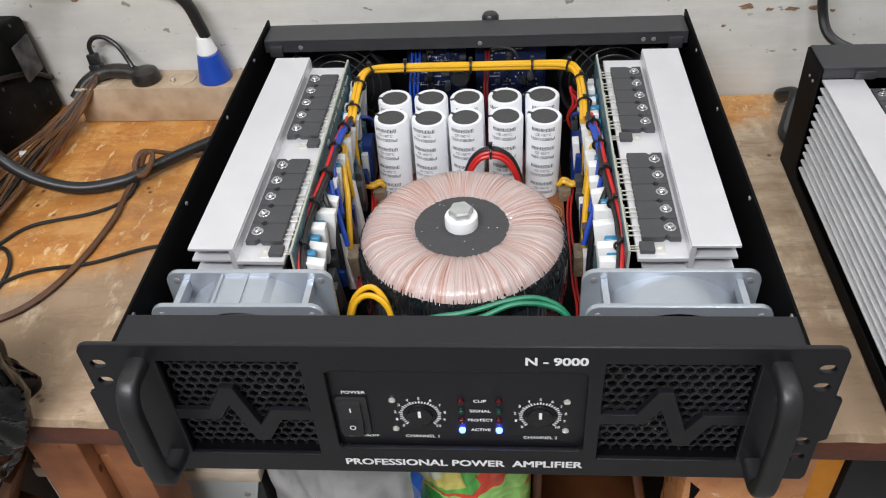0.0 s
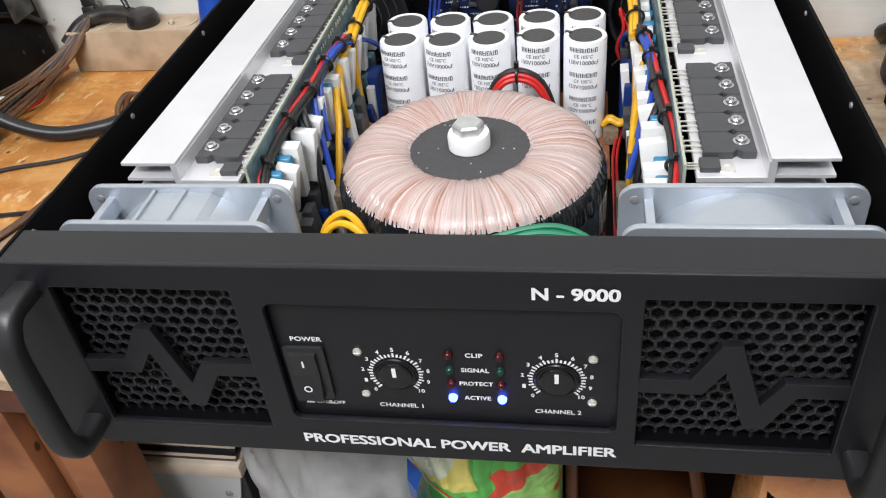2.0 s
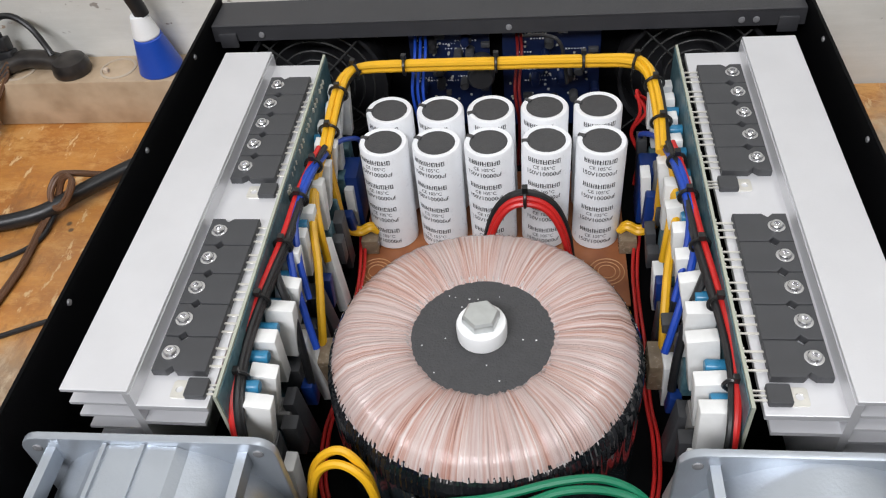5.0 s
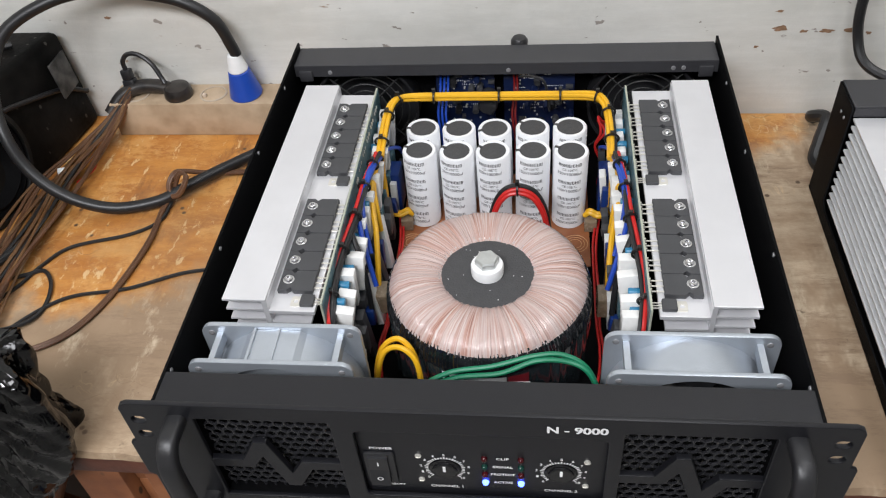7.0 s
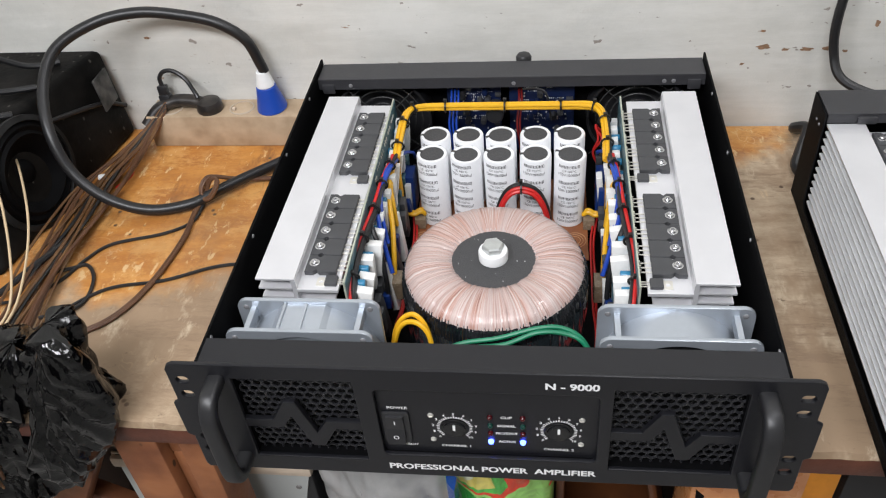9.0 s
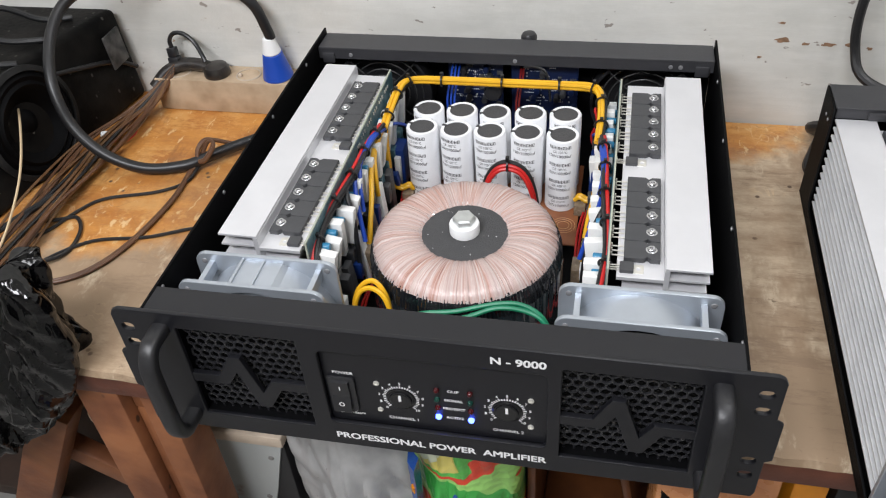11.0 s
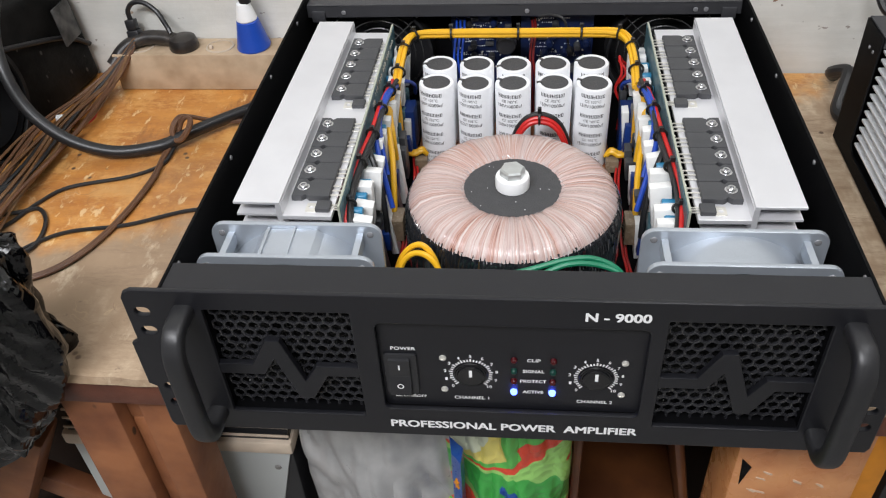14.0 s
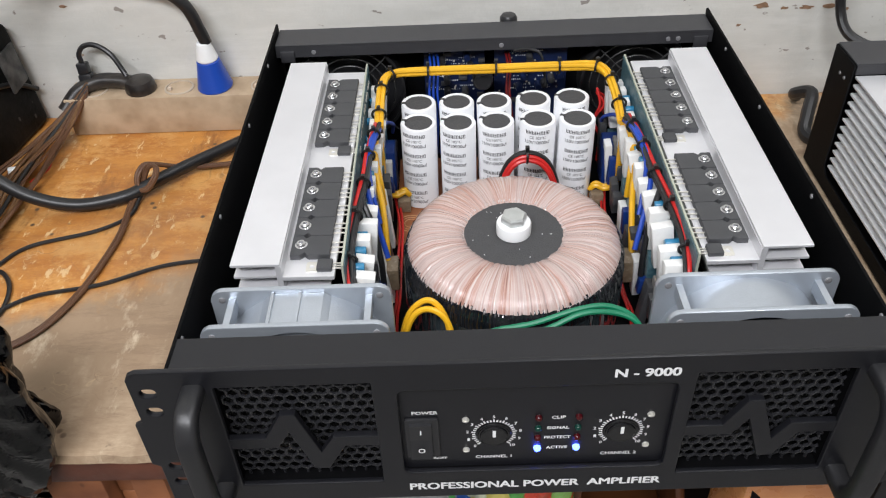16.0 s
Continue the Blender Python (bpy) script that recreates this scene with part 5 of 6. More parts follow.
for k in range(2):
    o = 0.006 * k
    wire("red_cable", [(0.030, 0.056 + o, 0.012), (0.038, 0.058 + o, 0.060), (0.052, 0.060 + o, 0.080 - o), (0.068, 0.059 + o, 0.084 - o), (0.082, 0.056 + o, 0.068), (0.088, 0.052 + o, 0.02)], 0.0026, RED, AMP)
wire("white_sleeve", [(-0.013, 0.0545, 0.092), (0.012, 0.0540, 0.0932), (0.036, 0.0545, 0.0940)], 0.0034, NYLON, AMP, "white insulating sleeve on a cable")
wire("blue_sleeve", [(-0.034, 0.055, 0.091), (-0.024, 0.0548, 0.0915), (-0.0135, 0.0546, 0.092)], 0.0038, BLUEW, AMP)
wire("black_cable", [(0.036, 0.0545, 0.0940), (0.060, 0.050, 0.085), (0.078, 0.046, 0.05), (0.080, 0.044, 0.008)], 0.0026, BLACKW, AMP)
wire("black_cable", [(-0.034, 0.055, 0.091), (-0.055, 0.050, 0.085), (-0.070, 0.046, 0.05), (-0.072, 0.044, 0.008)], 0.0026, BLACKW, AMP)


# ---- blue control boards at the back ----
def rear_board(x0, x1, z0, z1, y, mat_, seed):
    rng = random.Random(seed)
    bm = bmesh.new()
    box(bm, x0, x1, y, y + 0.0016, z0, z1)
    b = part("control_board", bm, mat_, AMP, "dark blue control circuit board", smooth=False)
    for i in range(46):
        x, z = rng.uniform(x0 + 0.003, x1 - 0.003), rng.uniform(0.045, z1 - 0.003)
        kind = rng.random()
        bm = bmesh.new()
        if kind < 0.62:
            lathe(bm, [(0.0011, 0), (0.0009, 0.0008), (0, 0.0011)], 8, Matrix.Translation((x, y, z)) @ FRONT)
            part("solder_joint", bm, TIN, b)
        elif kind < 0.8:
            lathe(bm, [(0.0035, 0), (0.0035, 0.009), (0.003, 0.010), (0, 0.010)], 14, Matrix.Translation((x, y, z)) @ FRONT)
            part("small_capacitor", bm, rng.choice((PLASTIC, PCBBLUE, CHIP)), b)
        else:
            w = rng.uniform(0.002, 0.005)
            box(bm, x - w, x + w, y - 0.0035, y, z - 0.002, z + 0.002, 0.0004)
            part("chip", bm, CHIP, b)
    # rows of bright solder points and white print
    bm = bmesh.new()
    for k in range(15):
        x, z = rng.uniform(x0 + 0.004, x1 - 0.020), rng.uniform(0.060, z1 - 0.003)
        for j in range(rng.randint(3, 8)):
            s = rng.uniform(0.0003, 0.0007)
            u = x + 0.0022 * j
            bm.faces.new([bm.verts.new((u + i, y - 0.0003, z + v)) for i, v in ((-s, -s), (s, -s), (s, s), (-s, s))])
    part("solder_points", bm, NYLON, b, "rows of bright solder points", smooth=False)


rear_board(-0.070, -0.008, 0.02, 0.108, 0.4470, PCBBLUE, 5)
rear_board(0.002, 0.076, 0.02, 0.108, 0.4450, PCBBLUE, 8)
for x, m in ((-0.064, BLUEW), (-0.060, BLUEW), (-0.056, BLUEW), (0.013, DARKRED), (0.016, DARKRED)):
    wire("rear_lead", [(x, 0.444, 0.105), (x + 0.001, 0.425, 0.100), (x - 0.001, 0.408, 0.080), (x + 0.002, 0.402, 0.05), (x, 0.398, 0.016)], 0.0012, m, AMP)
wire("rear_lead", [(0.020, 0.42, 0.118), (0.034, 0.41, 0.124), (0.045, 0.405, 0.119), (0.050, 0.40, 0.09)], 0.0014, BLACKW, AMP)
bm_ = bmesh.new()
lathe(bm_, [(0.009, 0.006), (0.010, 0.012), (0.010, 0.026), (0.0085, 0.028), (0, 0.028)], 24, pose(-0.012, 0.424, 0.098, 90, 0, 0))
part("fuse_holder", bm_, PLASTIC, AMP)



# ---- second amplifier, seen from its open side ----
def second_amplifier():
    x0 = 0.3155
    a = thing("second_power_amplifier", "second black rack amplifier with long silver fins exposed at its side", "amplifier")
    bm = bmesh.new()
    box(bm, x0, 0.745, -0.030, 0.388, 0.003, 0.006)
    part("base_plate", bm, STEEL, a, smooth=False)
    # side: full height at the back, low along the fins
    side = [(-0.030, 0.003), (0.388, 0.003), (0.388, 0.130), (0.3445, 0.130), (0.3445, 0.022), (0.335, 0.016), (-0.030, 0.016)]
    m = Matrix(((0, 0, 1, x0 + 0.0022), (1, 0, 0, 0), (0, 1, 0, 0), (0, 0, 0, 1)))
    place("side_wall", sheet(side, [], 0.002, 0.0002, m), STEEL, a, "black steel side wall", smooth=False)
    bm = bmesh.new()
    box(bm, x0 + 0.0025, 0.745, 0.386, 0.388, 0.006, 0.130)
    part("back_panel", bm, STEEL, a, smooth=False)
    bm = bmesh.new()
    box(bm, x0 + 0.002, 0.745, 0.344, 0.388, 0.1302, 0.132, 0.0005)
    box(bm, x0 + 0.003, 0.745, 0.344, 0.3456, 0.121, 0.1302)
    fl = part("back_flange", bm, LITSTEEL, a, "folded steel flange, black coat lightened for reflected light", smooth=False)
    bm = bmesh.new()
    box(bm, 0.346, 0.364, 0.341, 0.344, 0.121, 0.129, 0.001)
    part("latch", bm, LITSTEEL, fl)
    for y, z in ((0.366, 0.112), (0.356, 0.112)):
        bm = bmesh.new()
        lathe(bm, [(0.0017, 0), (0.0015, 0.0008), (0, 0.0011)], 10, Matrix.Translation((x0 + 0.0002, y, z)) @ pose(0, 0, 0, 0, -90, 0))
        part("rivet", bm, RIVET, a)
    # heatsink
    bm = bmesh.new()
    box(bm, 0.3185, 0.3545, 0.004, 0.343, 0.1185, 0.1208, 0.0004)
    hs = part("heatsink", bm, ALU, a, "long silver heatsink with stacked fins", smooth=False)
    for k in range(11):
        z = 0.1105 - 0.0088 * k
        bm = bmesh.new()
        box(bm, 0.3185, 0.350, 0.004, 0.3425, z, z + 0.0024, 0.0005)
        part("fin", bm, FINALU, hs, smooth=False)
    bm = bmesh.new()
    box(bm, 0.350, 0.3540, 0.004, 0.343, 0.018, 0.1184)
    box(bm, 0.354, 0.398, 0.004, 0.343, 0.1075, 0.1105)
    part("web", bm, ALU, hs, smooth=False)
    for i in range(9):
        y = 0.325 - 0.0222 * i - (0.03 if i > 4 else 0)
        mm = pose(0.3745, y, 0.1153)
        place("power_transistor", CH_MESH, CHIP, hs, "", True, mm)
        place("transistor_lead", LEG_MESH, TIN, hs, "", False, mm)
        place("transistor_screw", SCREW_MESH, CHROME, hs, "", True, pose(0.3665, y, 0.1153))
    zc, xc, h = 0.0620, 0.372, 0.0560
    place("cooling_fan", sheet(rounded(xc - h, xc + h, zc - h, zc + h, 0.008), [circle(xc, zc, 0.051, 40)], 0.004, 0.0006, Matrix.Translation((0, -0.006, 0)) @ FRONT), FANALU, a, "grey cast fan at the end of the fins")
    bm = bmesh.new()
    box(bm, x0 + 0.0025, 0.745, -0.032, -0.030, 0.003, 0.130)
    part("front_panel", bm, PANEL, a, smooth=False)
    for x in (0.34, 0.72):
        for y in (0.06, 0.36):
            bm = bmesh.new()
            lathe(bm, [(0.008, 0), (0.009, 0.003)], 14, pose(x, y, 0))
            part("foot", bm, RUBBER, a)
    return a


FINALU = mat("grey_anodised_fins", (0.76, 0.77, 0.78), 0.45, metal=0.2, vary=0.12, scale=30)
second_amplifier()


def loose_cable(name, label, pts, r, material, steps=8, flat=1.0, segs=10, group=""):
    bm = bmesh.new()
    tube(bm, pts, r, segs, steps, flat)
    return tagged(finish(bm, name, material), label, "cable", group)


c_ = loose_cable("power_cable", "black mains cable hanging behind the second amplifier", [(0.352, 0.50, 0.34), (0.357, 0.495, 0.22), (0.354, 0.49, 0.153), (0.358, 0.485, 0.118), (0.366, 0.47, 0.098), (0.39, 0.452, 0.09), (0.43, 0.43, 0.088), (0.47, 0.40, 0.085), (0.48, 0.390, 0.080)], 0.0052, BLACKW)
c_ = loose_cable("power_cable", "thick black cable coiled on the bench behind the second amplifier", [(0.345, 0.505, 0.007), (0.336, 0.488, 0.020), (0.345, 0.47, 0.030), (0.335, 0.445, 0.018), (0.329, 0.425, 0.007), (0.345, 0.408, 0.007), (0.40, 0.402, 0.007), (0.48, 0.40, 0.007)], 0.0070, BLACKW)


# ---- socket strip and plugs ----
def socket_strip():
    s = thing("socket_strip", "pale wooden block fitted as a mains socket strip", "socket strip")
    bm = bmesh.new()
    box(bm, -0.475, -0.232, 0.481, 0.5235, 0.0005, 0.0455, 0.0012)
    part("block", bm, PALEWOOD, s, "planed pale wooden block")
    for x in (-0.350, -0.253, -0.447):
        bm = bmesh.new()
        lathe(bm, [(0.0165, 0.0452), (0.0165, 0.0463), (0.0145, 0.0468), (0.0140, 0.0440), (0, 0.0440)], 26, pose(x, 0.5015, 0))
        so = part("socket", bm, SOCKET, s, "round cream socket")
        for dx in (-0.0055, 0.0055):
            bm = bmesh.new()
            lathe(bm, [(0.0018, 0.0440), (0.0018, 0.0443), (0, 0.0443)], 10, pose(x + dx, 0.5015, 0))
            part("contact", bm, BRASS, so)
        bm = bmesh.new()
        box(bm, x - 0.011, x - 0.007, 0.494, 0.498, 0.0455, 0.0500, 0.0006)
        part("clip", bm, CREAM, s)


SOCKET = mat("cream_socket", (0.52, 0.43, 0.33), 0.5)
BRASS = mat("brass_contact", (0.25, 0.16, 0.06), 0.35, metal=0.8)
socket_strip()


def cone_plug():
    t = thing("mains_plug", "blue and white cone-shaped mains plug standing in the strip", "plug", pose(-0.309, 0.5015, 0.0458, 3, -2, 0))
    bm = bmesh.new()
    lathe(bm, [(0, 0), (0.0188, 0), (0.0196, 0.0018), (0.0186, 0.006), (0.0125, 0.0335), (0.0112, 0.0345)], 36)
    part("body", bm, BLUEP, t, "blue plastic cone")
    bm = bmesh.new()
    lathe(bm, [(0.0112, 0.0346), (0.0118, 0.036), (0.0085, 0.050), (0.0072, 0.0545), (0.0060, 0.055), (0, 0.055)], 30)
    part("collar", bm, NYLON, t, "white plastic collar")


cone_plug()
CABLE = [(-0.308, 0.500, 0.099), (-0.311, 0.500, 0.112), (-0.321, 0.498, 0.144), (-0.349, 0.496, 0.167), (-0.387, 0.495, 0.178), (-0.439, 0.490, 0.186), (-0.490, 0.475, 0.182), (-0.530, 0.440, 0.167), (-0.538, 0.400, 0.138), (-0.525, 0.360, 0.102), (-0.505, 0.342, 0.058), (-0.470, 0.335, 0.026), (-0.424, 0.336, 0.0095), (-0.378, 0.348, 0.009), (-0.352, 0.368, 0.012), (-0.325, 0.395, 0.012), (-0.276, 0.445, 0.009), (-0.235, 0.474, 0.012), (-0.19, 0.490, 0.035), (-0.15, 0.485, 0.05)]
loose_cable("power_cable", "thick black rubber mains cable looping from the blue plug", CABLE, 0.0066, BLACKW, segs=12)


def flat_plug():
    t = thing("mains_plug", "black angled mains plug with grey dust in the strip", "plug", pose(-0.392, 0.499, 0.0458, 0, 0, 168))
    bm = bmesh.new()
    lathe(bm, [(0, 0), (0.0165, 0), (0.0172, 0.002), (0.0165, 0.008), (0.0145, 0.0130), (0.009, 0.0155), (0, 0.0160)], 30)
    part("body", bm, DUSTYBLACK, t, "round black plug body")
    bm = bmesh.new()
    tube(bm, [(0.006, 0, 0.0075), (0.026, 0.001, 0.0105), (0.048, 0.006, 0.0100), (0.068, 0.018, 0.002), (0.080, 0.034, -0.014)], 0.0090, 12, 6, 0.9)
    part("strain_relief", bm, DUSTYBLACK, t, "tapering cable sleeve")


DUSTYBLACK = mat("dusty_black_plastic", (0.012, 0.011, 0.011), 0.35, second=(0.04, 0.034, 0.03), scale=90)
flat_plug()


def adapter_plug():
    t = thing("appliance_plug", "small black plug with a short looped lead", "plug", pose(-0.449, 0.5015, 0.0462, -10, -6, 0))
    bm = bmesh.new()
    box(bm, -0.0075, 0.0075, -0.006, 0.006, 0, 0.020, 0.002)
    box(bm, -0.0060, 0.0060, -0.005, 0.005, 0.020, 0.032, 0.0015)
    part("body", bm, PLASTIC, t)
    bm = bmesh.new()
    tube(bm, [(0, 0, 0.031), (0.001, -0.001, 0.042), (0.010, -0.002, 0.050), (0.024, -0.003, 0.049), (0.038, -0.006, 0.038), (0.046, -0.008, 0.020), (0.049, -0.010, 0.0130)], 0.0028, 10)
    part("lead", bm, BLACKW, t)


adapter_plug()


# ---- wires on the bench ----
def wire_sweep():
    rng = random.Random(31)
    base = [(-0.448, 0.492, 0.055), (-0.472, 0.468, 0.030), (-0.492, 0.430, 0.012), (-0.502, 0.370, 0.008), (-0.503, 0.307, 0.008), (-0.504, 0.250, 0.008), (-0.502, 0.185, 0.008), (-0.498, 0.125, 0.008), (-0.50, 0.07, 0.010), (-0.505, 0.045, 0.004), (-0.51, 0.028, -0.03), (-0.512, 0.024, -0.10)]
    for i in range(22):
        o, w = rng.uniform(-1, 1), rng.uniform(-1, 1)
        pts = []
        for k, (x, y, z) in enumerate(base):
            f = min(k / 3.0, 1.0)
            pts.append((x + 0.026 * f * o + 0.006 * f * math.sin(k * 1.1 + i), y + 0.004 * w, z * (1 if k < 2 else 1) + (0.012 * abs(w) * f if k > 1 else 0.004 * w)))
        m = (AMBERW, BROWNW, BROWNW, AMBERW, BLACKW, BROWNW)[i % 6]
        loose_cable("speaker_wire", "thin brown speaker wire trailing over the bench", pts, rng.uniform(0.0012, 0.0021), m, 6, segs=6, group="wires trailing over the bench")
    loose_cable("speaker_wire", "thin red wire among the brown wires", [(-0.478, 0.47, 0.012), (-0.485, 0.44, 0.010), (-0.478, 0.41, 0.006), (-0.490, 0.385, 0.004)], 0.0015, RED, segs=6)
    loose_cable("black_wire", "thin black wire lying across the bench", [(-0.350, 0.377, 0.014), (-0.363, 0.355, 0.006), (-0.368, 0.325, 0.0025), (-0.395, 0.302, 0.0025), (-0.451, 0.282, 0.0025), (-0.472, 0.254, 0.0025), (-0.484, 0.224, 0.0025), (-0.502, 0.194, 0.006), (-0.535, 0.180, 0.006), (-0.60, 0.17, 0.003)], 0.0019, BLACKW, segs=8)
    loose_cable("black_wire", "thin black wire lying across the bench", [(-0.222, 0.262, 0.0025), (-0.27, 0.255, 0.0025), (-0.316, 0.247, 0.0025), (-0.367, 0.224, 0.0025), (-0.417, 0.213, 0.0025), (-0.442, 0.197, 0.0025), (-0.463, 0.172, 0.0025), (-0.472, 0.141, 0.010), (-0.491, 0.119, 0.018), (-0.53, 0.10, 0.012)], 0.0019, BLACKW, segs=8)
    loose_cable("black_wire", "curled black wire on the bench", [(-0.505, 0.222, 0.010), (-0.482, 0.239, 0.0035), (-0.466, 0.246, 0.0025), (-0.449, 0.226, 0.0025), (-0.443, 0.194, 0.0025), (-0.452, 0.172, 0.006), (-0.475, 0.155, 0.012)], 0.0022, BLACKW, segs=8)
    loose_cable("black_wire", "heavier black wire under the brown wires", [(-0.53, 0.36, 0.004), (-0.508, 0.31, 0.004), (-0.500, 0.27, 0.014), (-0.515, 0.23, 0.016), (-0.54, 0.19, 0.010), (-0.57, 0.16, 0.004)], 0.0038, BLACKW, segs=8)
    # knotted lamp cord round the mains cable
    cord = [(-0.205, 0.425, 0.006), (-0.25, 0.415, 0.005), (-0.30, 0.405, 0.006), (-0.334, 0.396, 0.012), (-0.352, 0.392, 0.024), (-0.366, 0.382, 0.027), (-0.374, 0.366, 0.020), (-0.368, 0.350, 0.013), (-0.354, 0.347, 0.016), (-0.342, 0.356, 0.026), (-0.344, 0.372, 0.030), (-0.358, 0.376, 0.028), (-0.370, 0.362, 0.012), (-0.372, 0.340, 0.004), (-0.370, 0.29, 0.0035), (-0.380, 0.222, 0.0035), (-0.398, 0.175, 0.0035), (-0.424, 0.149, 0.0035), (-0.463, 0.130, 0.008), (-0.51, 0.11, 0.010)]
    cord = [(-0.356 + 0.68 * (x + 0.356), 0.366 + 0.68 * (y - 0.366), z) if 4 <= k <= 12 else (x, y, z) for k, (x, y, z) in enumerate(cord)]
    loose_cable("lamp_cord", "brown twin lamp cord knotted round the black cable", cord, 0.0020, BROWNW, 8, 1.0, 8)
    loose_cable("lamp_cord", "brown twin lamp cord knotted round the black cable", [(x + 0.0029, y - 0.0024, z) for x, y, z in cord], 0.0020, BROWNW, 8, 1.0, 8)
    for pts in ([(-0.72, 0.45, 0.10), (-0.647, 0.418, 0.085), (-0.599, 0.377, 0.083), (-0.550, 0.317, 0.080), (-0.507, 0.237, 0.060), (-0.495, 0.166, 0.030), (-0.50, 0.12, 0.018)], [(-0.66, 0.33, 0.09), (-0.575, 0.295, 0.085), (-0.528, 0.235, 0.07), (-0.50, 0.158, 0.03), (-0.51, 0.11, 0.018)]):
        loose_cable("bell_wire", "pale twisted bell wire springing up from the bench", pts, 0.0014, PALEWIRE, segs=6)
    bm = bmesh.new()
    box(bm, -0.005, 0.005, -0.004, 0.004, 0, 0.006, 0.001)
    tagged(finish(bm, "connector", NYLON, at=pose(-0.507, 0.392, 0.012, 0, 8, 25)), "small white plastic connector among the wires", "connector")


PALEWIRE = mat("pale_bell_wire", (0.62, 0.48, 0.30), 0.4)
wire_sweep()


# ---- loudspeaker on the bench ----
def loudspeaker():
    t = thing("loudspeaker", "dusty black loudspeaker box with a round driver", "loudspeaker", pose(0.030, 0, 0))
    bm = bmesh.new()
    lo = [(-0.545, 0.518), (-0.585, 0.225), (-0.95, 0.16), (-0.95, 0.518)]
    hi = [(-0.553, 0.518), (-0.612, 0.300), (-0.95, 0.25), (-0.95, 0.518)]
    a = [bm.verts.new((x, y, 0.001)) for x, y in lo]
    b = [bm.verts.new((x, y, 0.125)) for x, y in hi]
    bm.faces.new(list(reversed(a))), bm.faces.new(b)
    for i in range(4):
        bm.faces.new((a[i], a[(i + 1) % 4], b[(i + 1) % 4], b[i]))
    bmesh.ops.bevel(bm, geom=list(bm.edges), offset=0.008, segments=3, profile=0.5, affect="EDGES")
    part("cabinet", bm, SPEAKERBOX, t, "black vinyl cabinet")
    m = Matrix.Translation((-0.583, 0.335, 0.064)) @ pose(0, 0, 0, 0, 0, 0) @ Vector((1, -0.14, 0.12)).to_track_quat("Z", "Y").to_matrix().to_4x4()
    bm = bmesh.new()
    lathe(bm, [(0.058, -0.004), (0.060, 0.004), (0.055, 0.008), (0.050, 0.006), (0.046, 0.009), (0.041, 0.006), (0.020, -0.012), (0.018, -0.008), (0.010, -0.002), (0, 0.0)], 40, m)
    dr = part("driver", bm, STEEL, t, "round black driver cone")
    bm = bmesh.new()
    lathe(bm, [(0.0615, -0.003), (0.068, 0.002), (0.068, 0.006), (0.0615, 0.008), (0.0605, 0.004)], 48, m)
    part("surround", bm, GREYRING, dr, "dull grey driver surround")
    for x, y in ((-0.556, 0.49),):
        bm = bmesh.new()
        box(bm, -0.0015, 0.0015, -0.018, 0.018, -0.022, 0.022, 0.001)
        part("label_plate", bm, DUSTYPLATE, t, "small grey plate with unreadable print", at=pose(-0.5475, 0.485, 0.085, 0, -4, 0))
    for k in range(3):
        y = 0.34 + 0.06 * k
        bm = bmesh.new()
        tube(bm, [(-0.70, y - 0.10, 0.135), (-0.66, y - 0.03, 0.140 + 0.01 * k), (-0.62, y, 0.134), (-0.59, y + 0.02, 0.128)], 0.004, 8)
        part("lead", bm, BLACKW, t)
    bm = bmesh.new()
    tube(bm, [(-0.64, 0.30, 0.128), (-0.612, 0.318, 0.120), (-0.590, 0.36, 0.104), (-0.570, 0.42, 0.088), (-0.553, 0.48, 0.068), (-0.545, 0.512, 0.045)], 0.0030, 8)
    part("lead", bm, BLACKW, t, "black lead draped across the cabinet")
    return t


DUSTYPLATE = mat("dusty_grey_plate", (0.10, 0.095, 0.09), 0.5, second=(0.012, 0.012, 0.012), scale=70)
SPEAKERBOX = mat("dusty_black_vinyl", (0.0020, 0.0020, 0.0020), 0.55, spec=0.10, second=(0.012, 0.011, 0.010), scale=28, bump=0.5, bump_scale=160)
knots(SPEAKERBOX, 75, 0.10, (0.10, 0.095, 0.085), 0.7)
GREYRING = mat("dusty_grey_surround", (0.020, 0.020, 0.020), 0.7, spec=0.2, second=(0.008, 0.008, 0.008), scale=40)
loudspeaker()
bm_ = bmesh.new()
lathe(bm_, [(0.0, 0), (0.008, 0), (0.009, 0.004), (0.009, 0.05), (0.006, 0.058), (0.006, 0.075), (0, 0.075)], 20)
tagged(finish(bm_, "metal_connector", CHROME, at=pose(-0.70, 0.36, 0.136, 0, 90, 20)), "chrome barrel connector lying on the loudspeaker", "connector")


# ---- bags and boxes ----
def crease(p, seed):
    """Sharp folds of a crushed film: triangle waves along random directions, coarse to fine."""
    rng = random.Random(seed)
    d = 0.0
    for f, a, k in ((13, 0.0135, 3), (30, 0.0095, 3), (66, 0.0034, 3)):
        for _ in range(k):
            n = Vector((rng.gauss(0, 1), rng.gauss(0, 1), rng.gauss(0, 0.45))).normalized()
            w = 0.35 * noise.noise(p * f * 0.45 + Vector((rng.uniform(0, 40), 0, 0)))
            u = (n.dot(p) * f + rng.random() + w) % 1.0
            d += a * (abs(2 * u - 1) - 0.5)
    return d


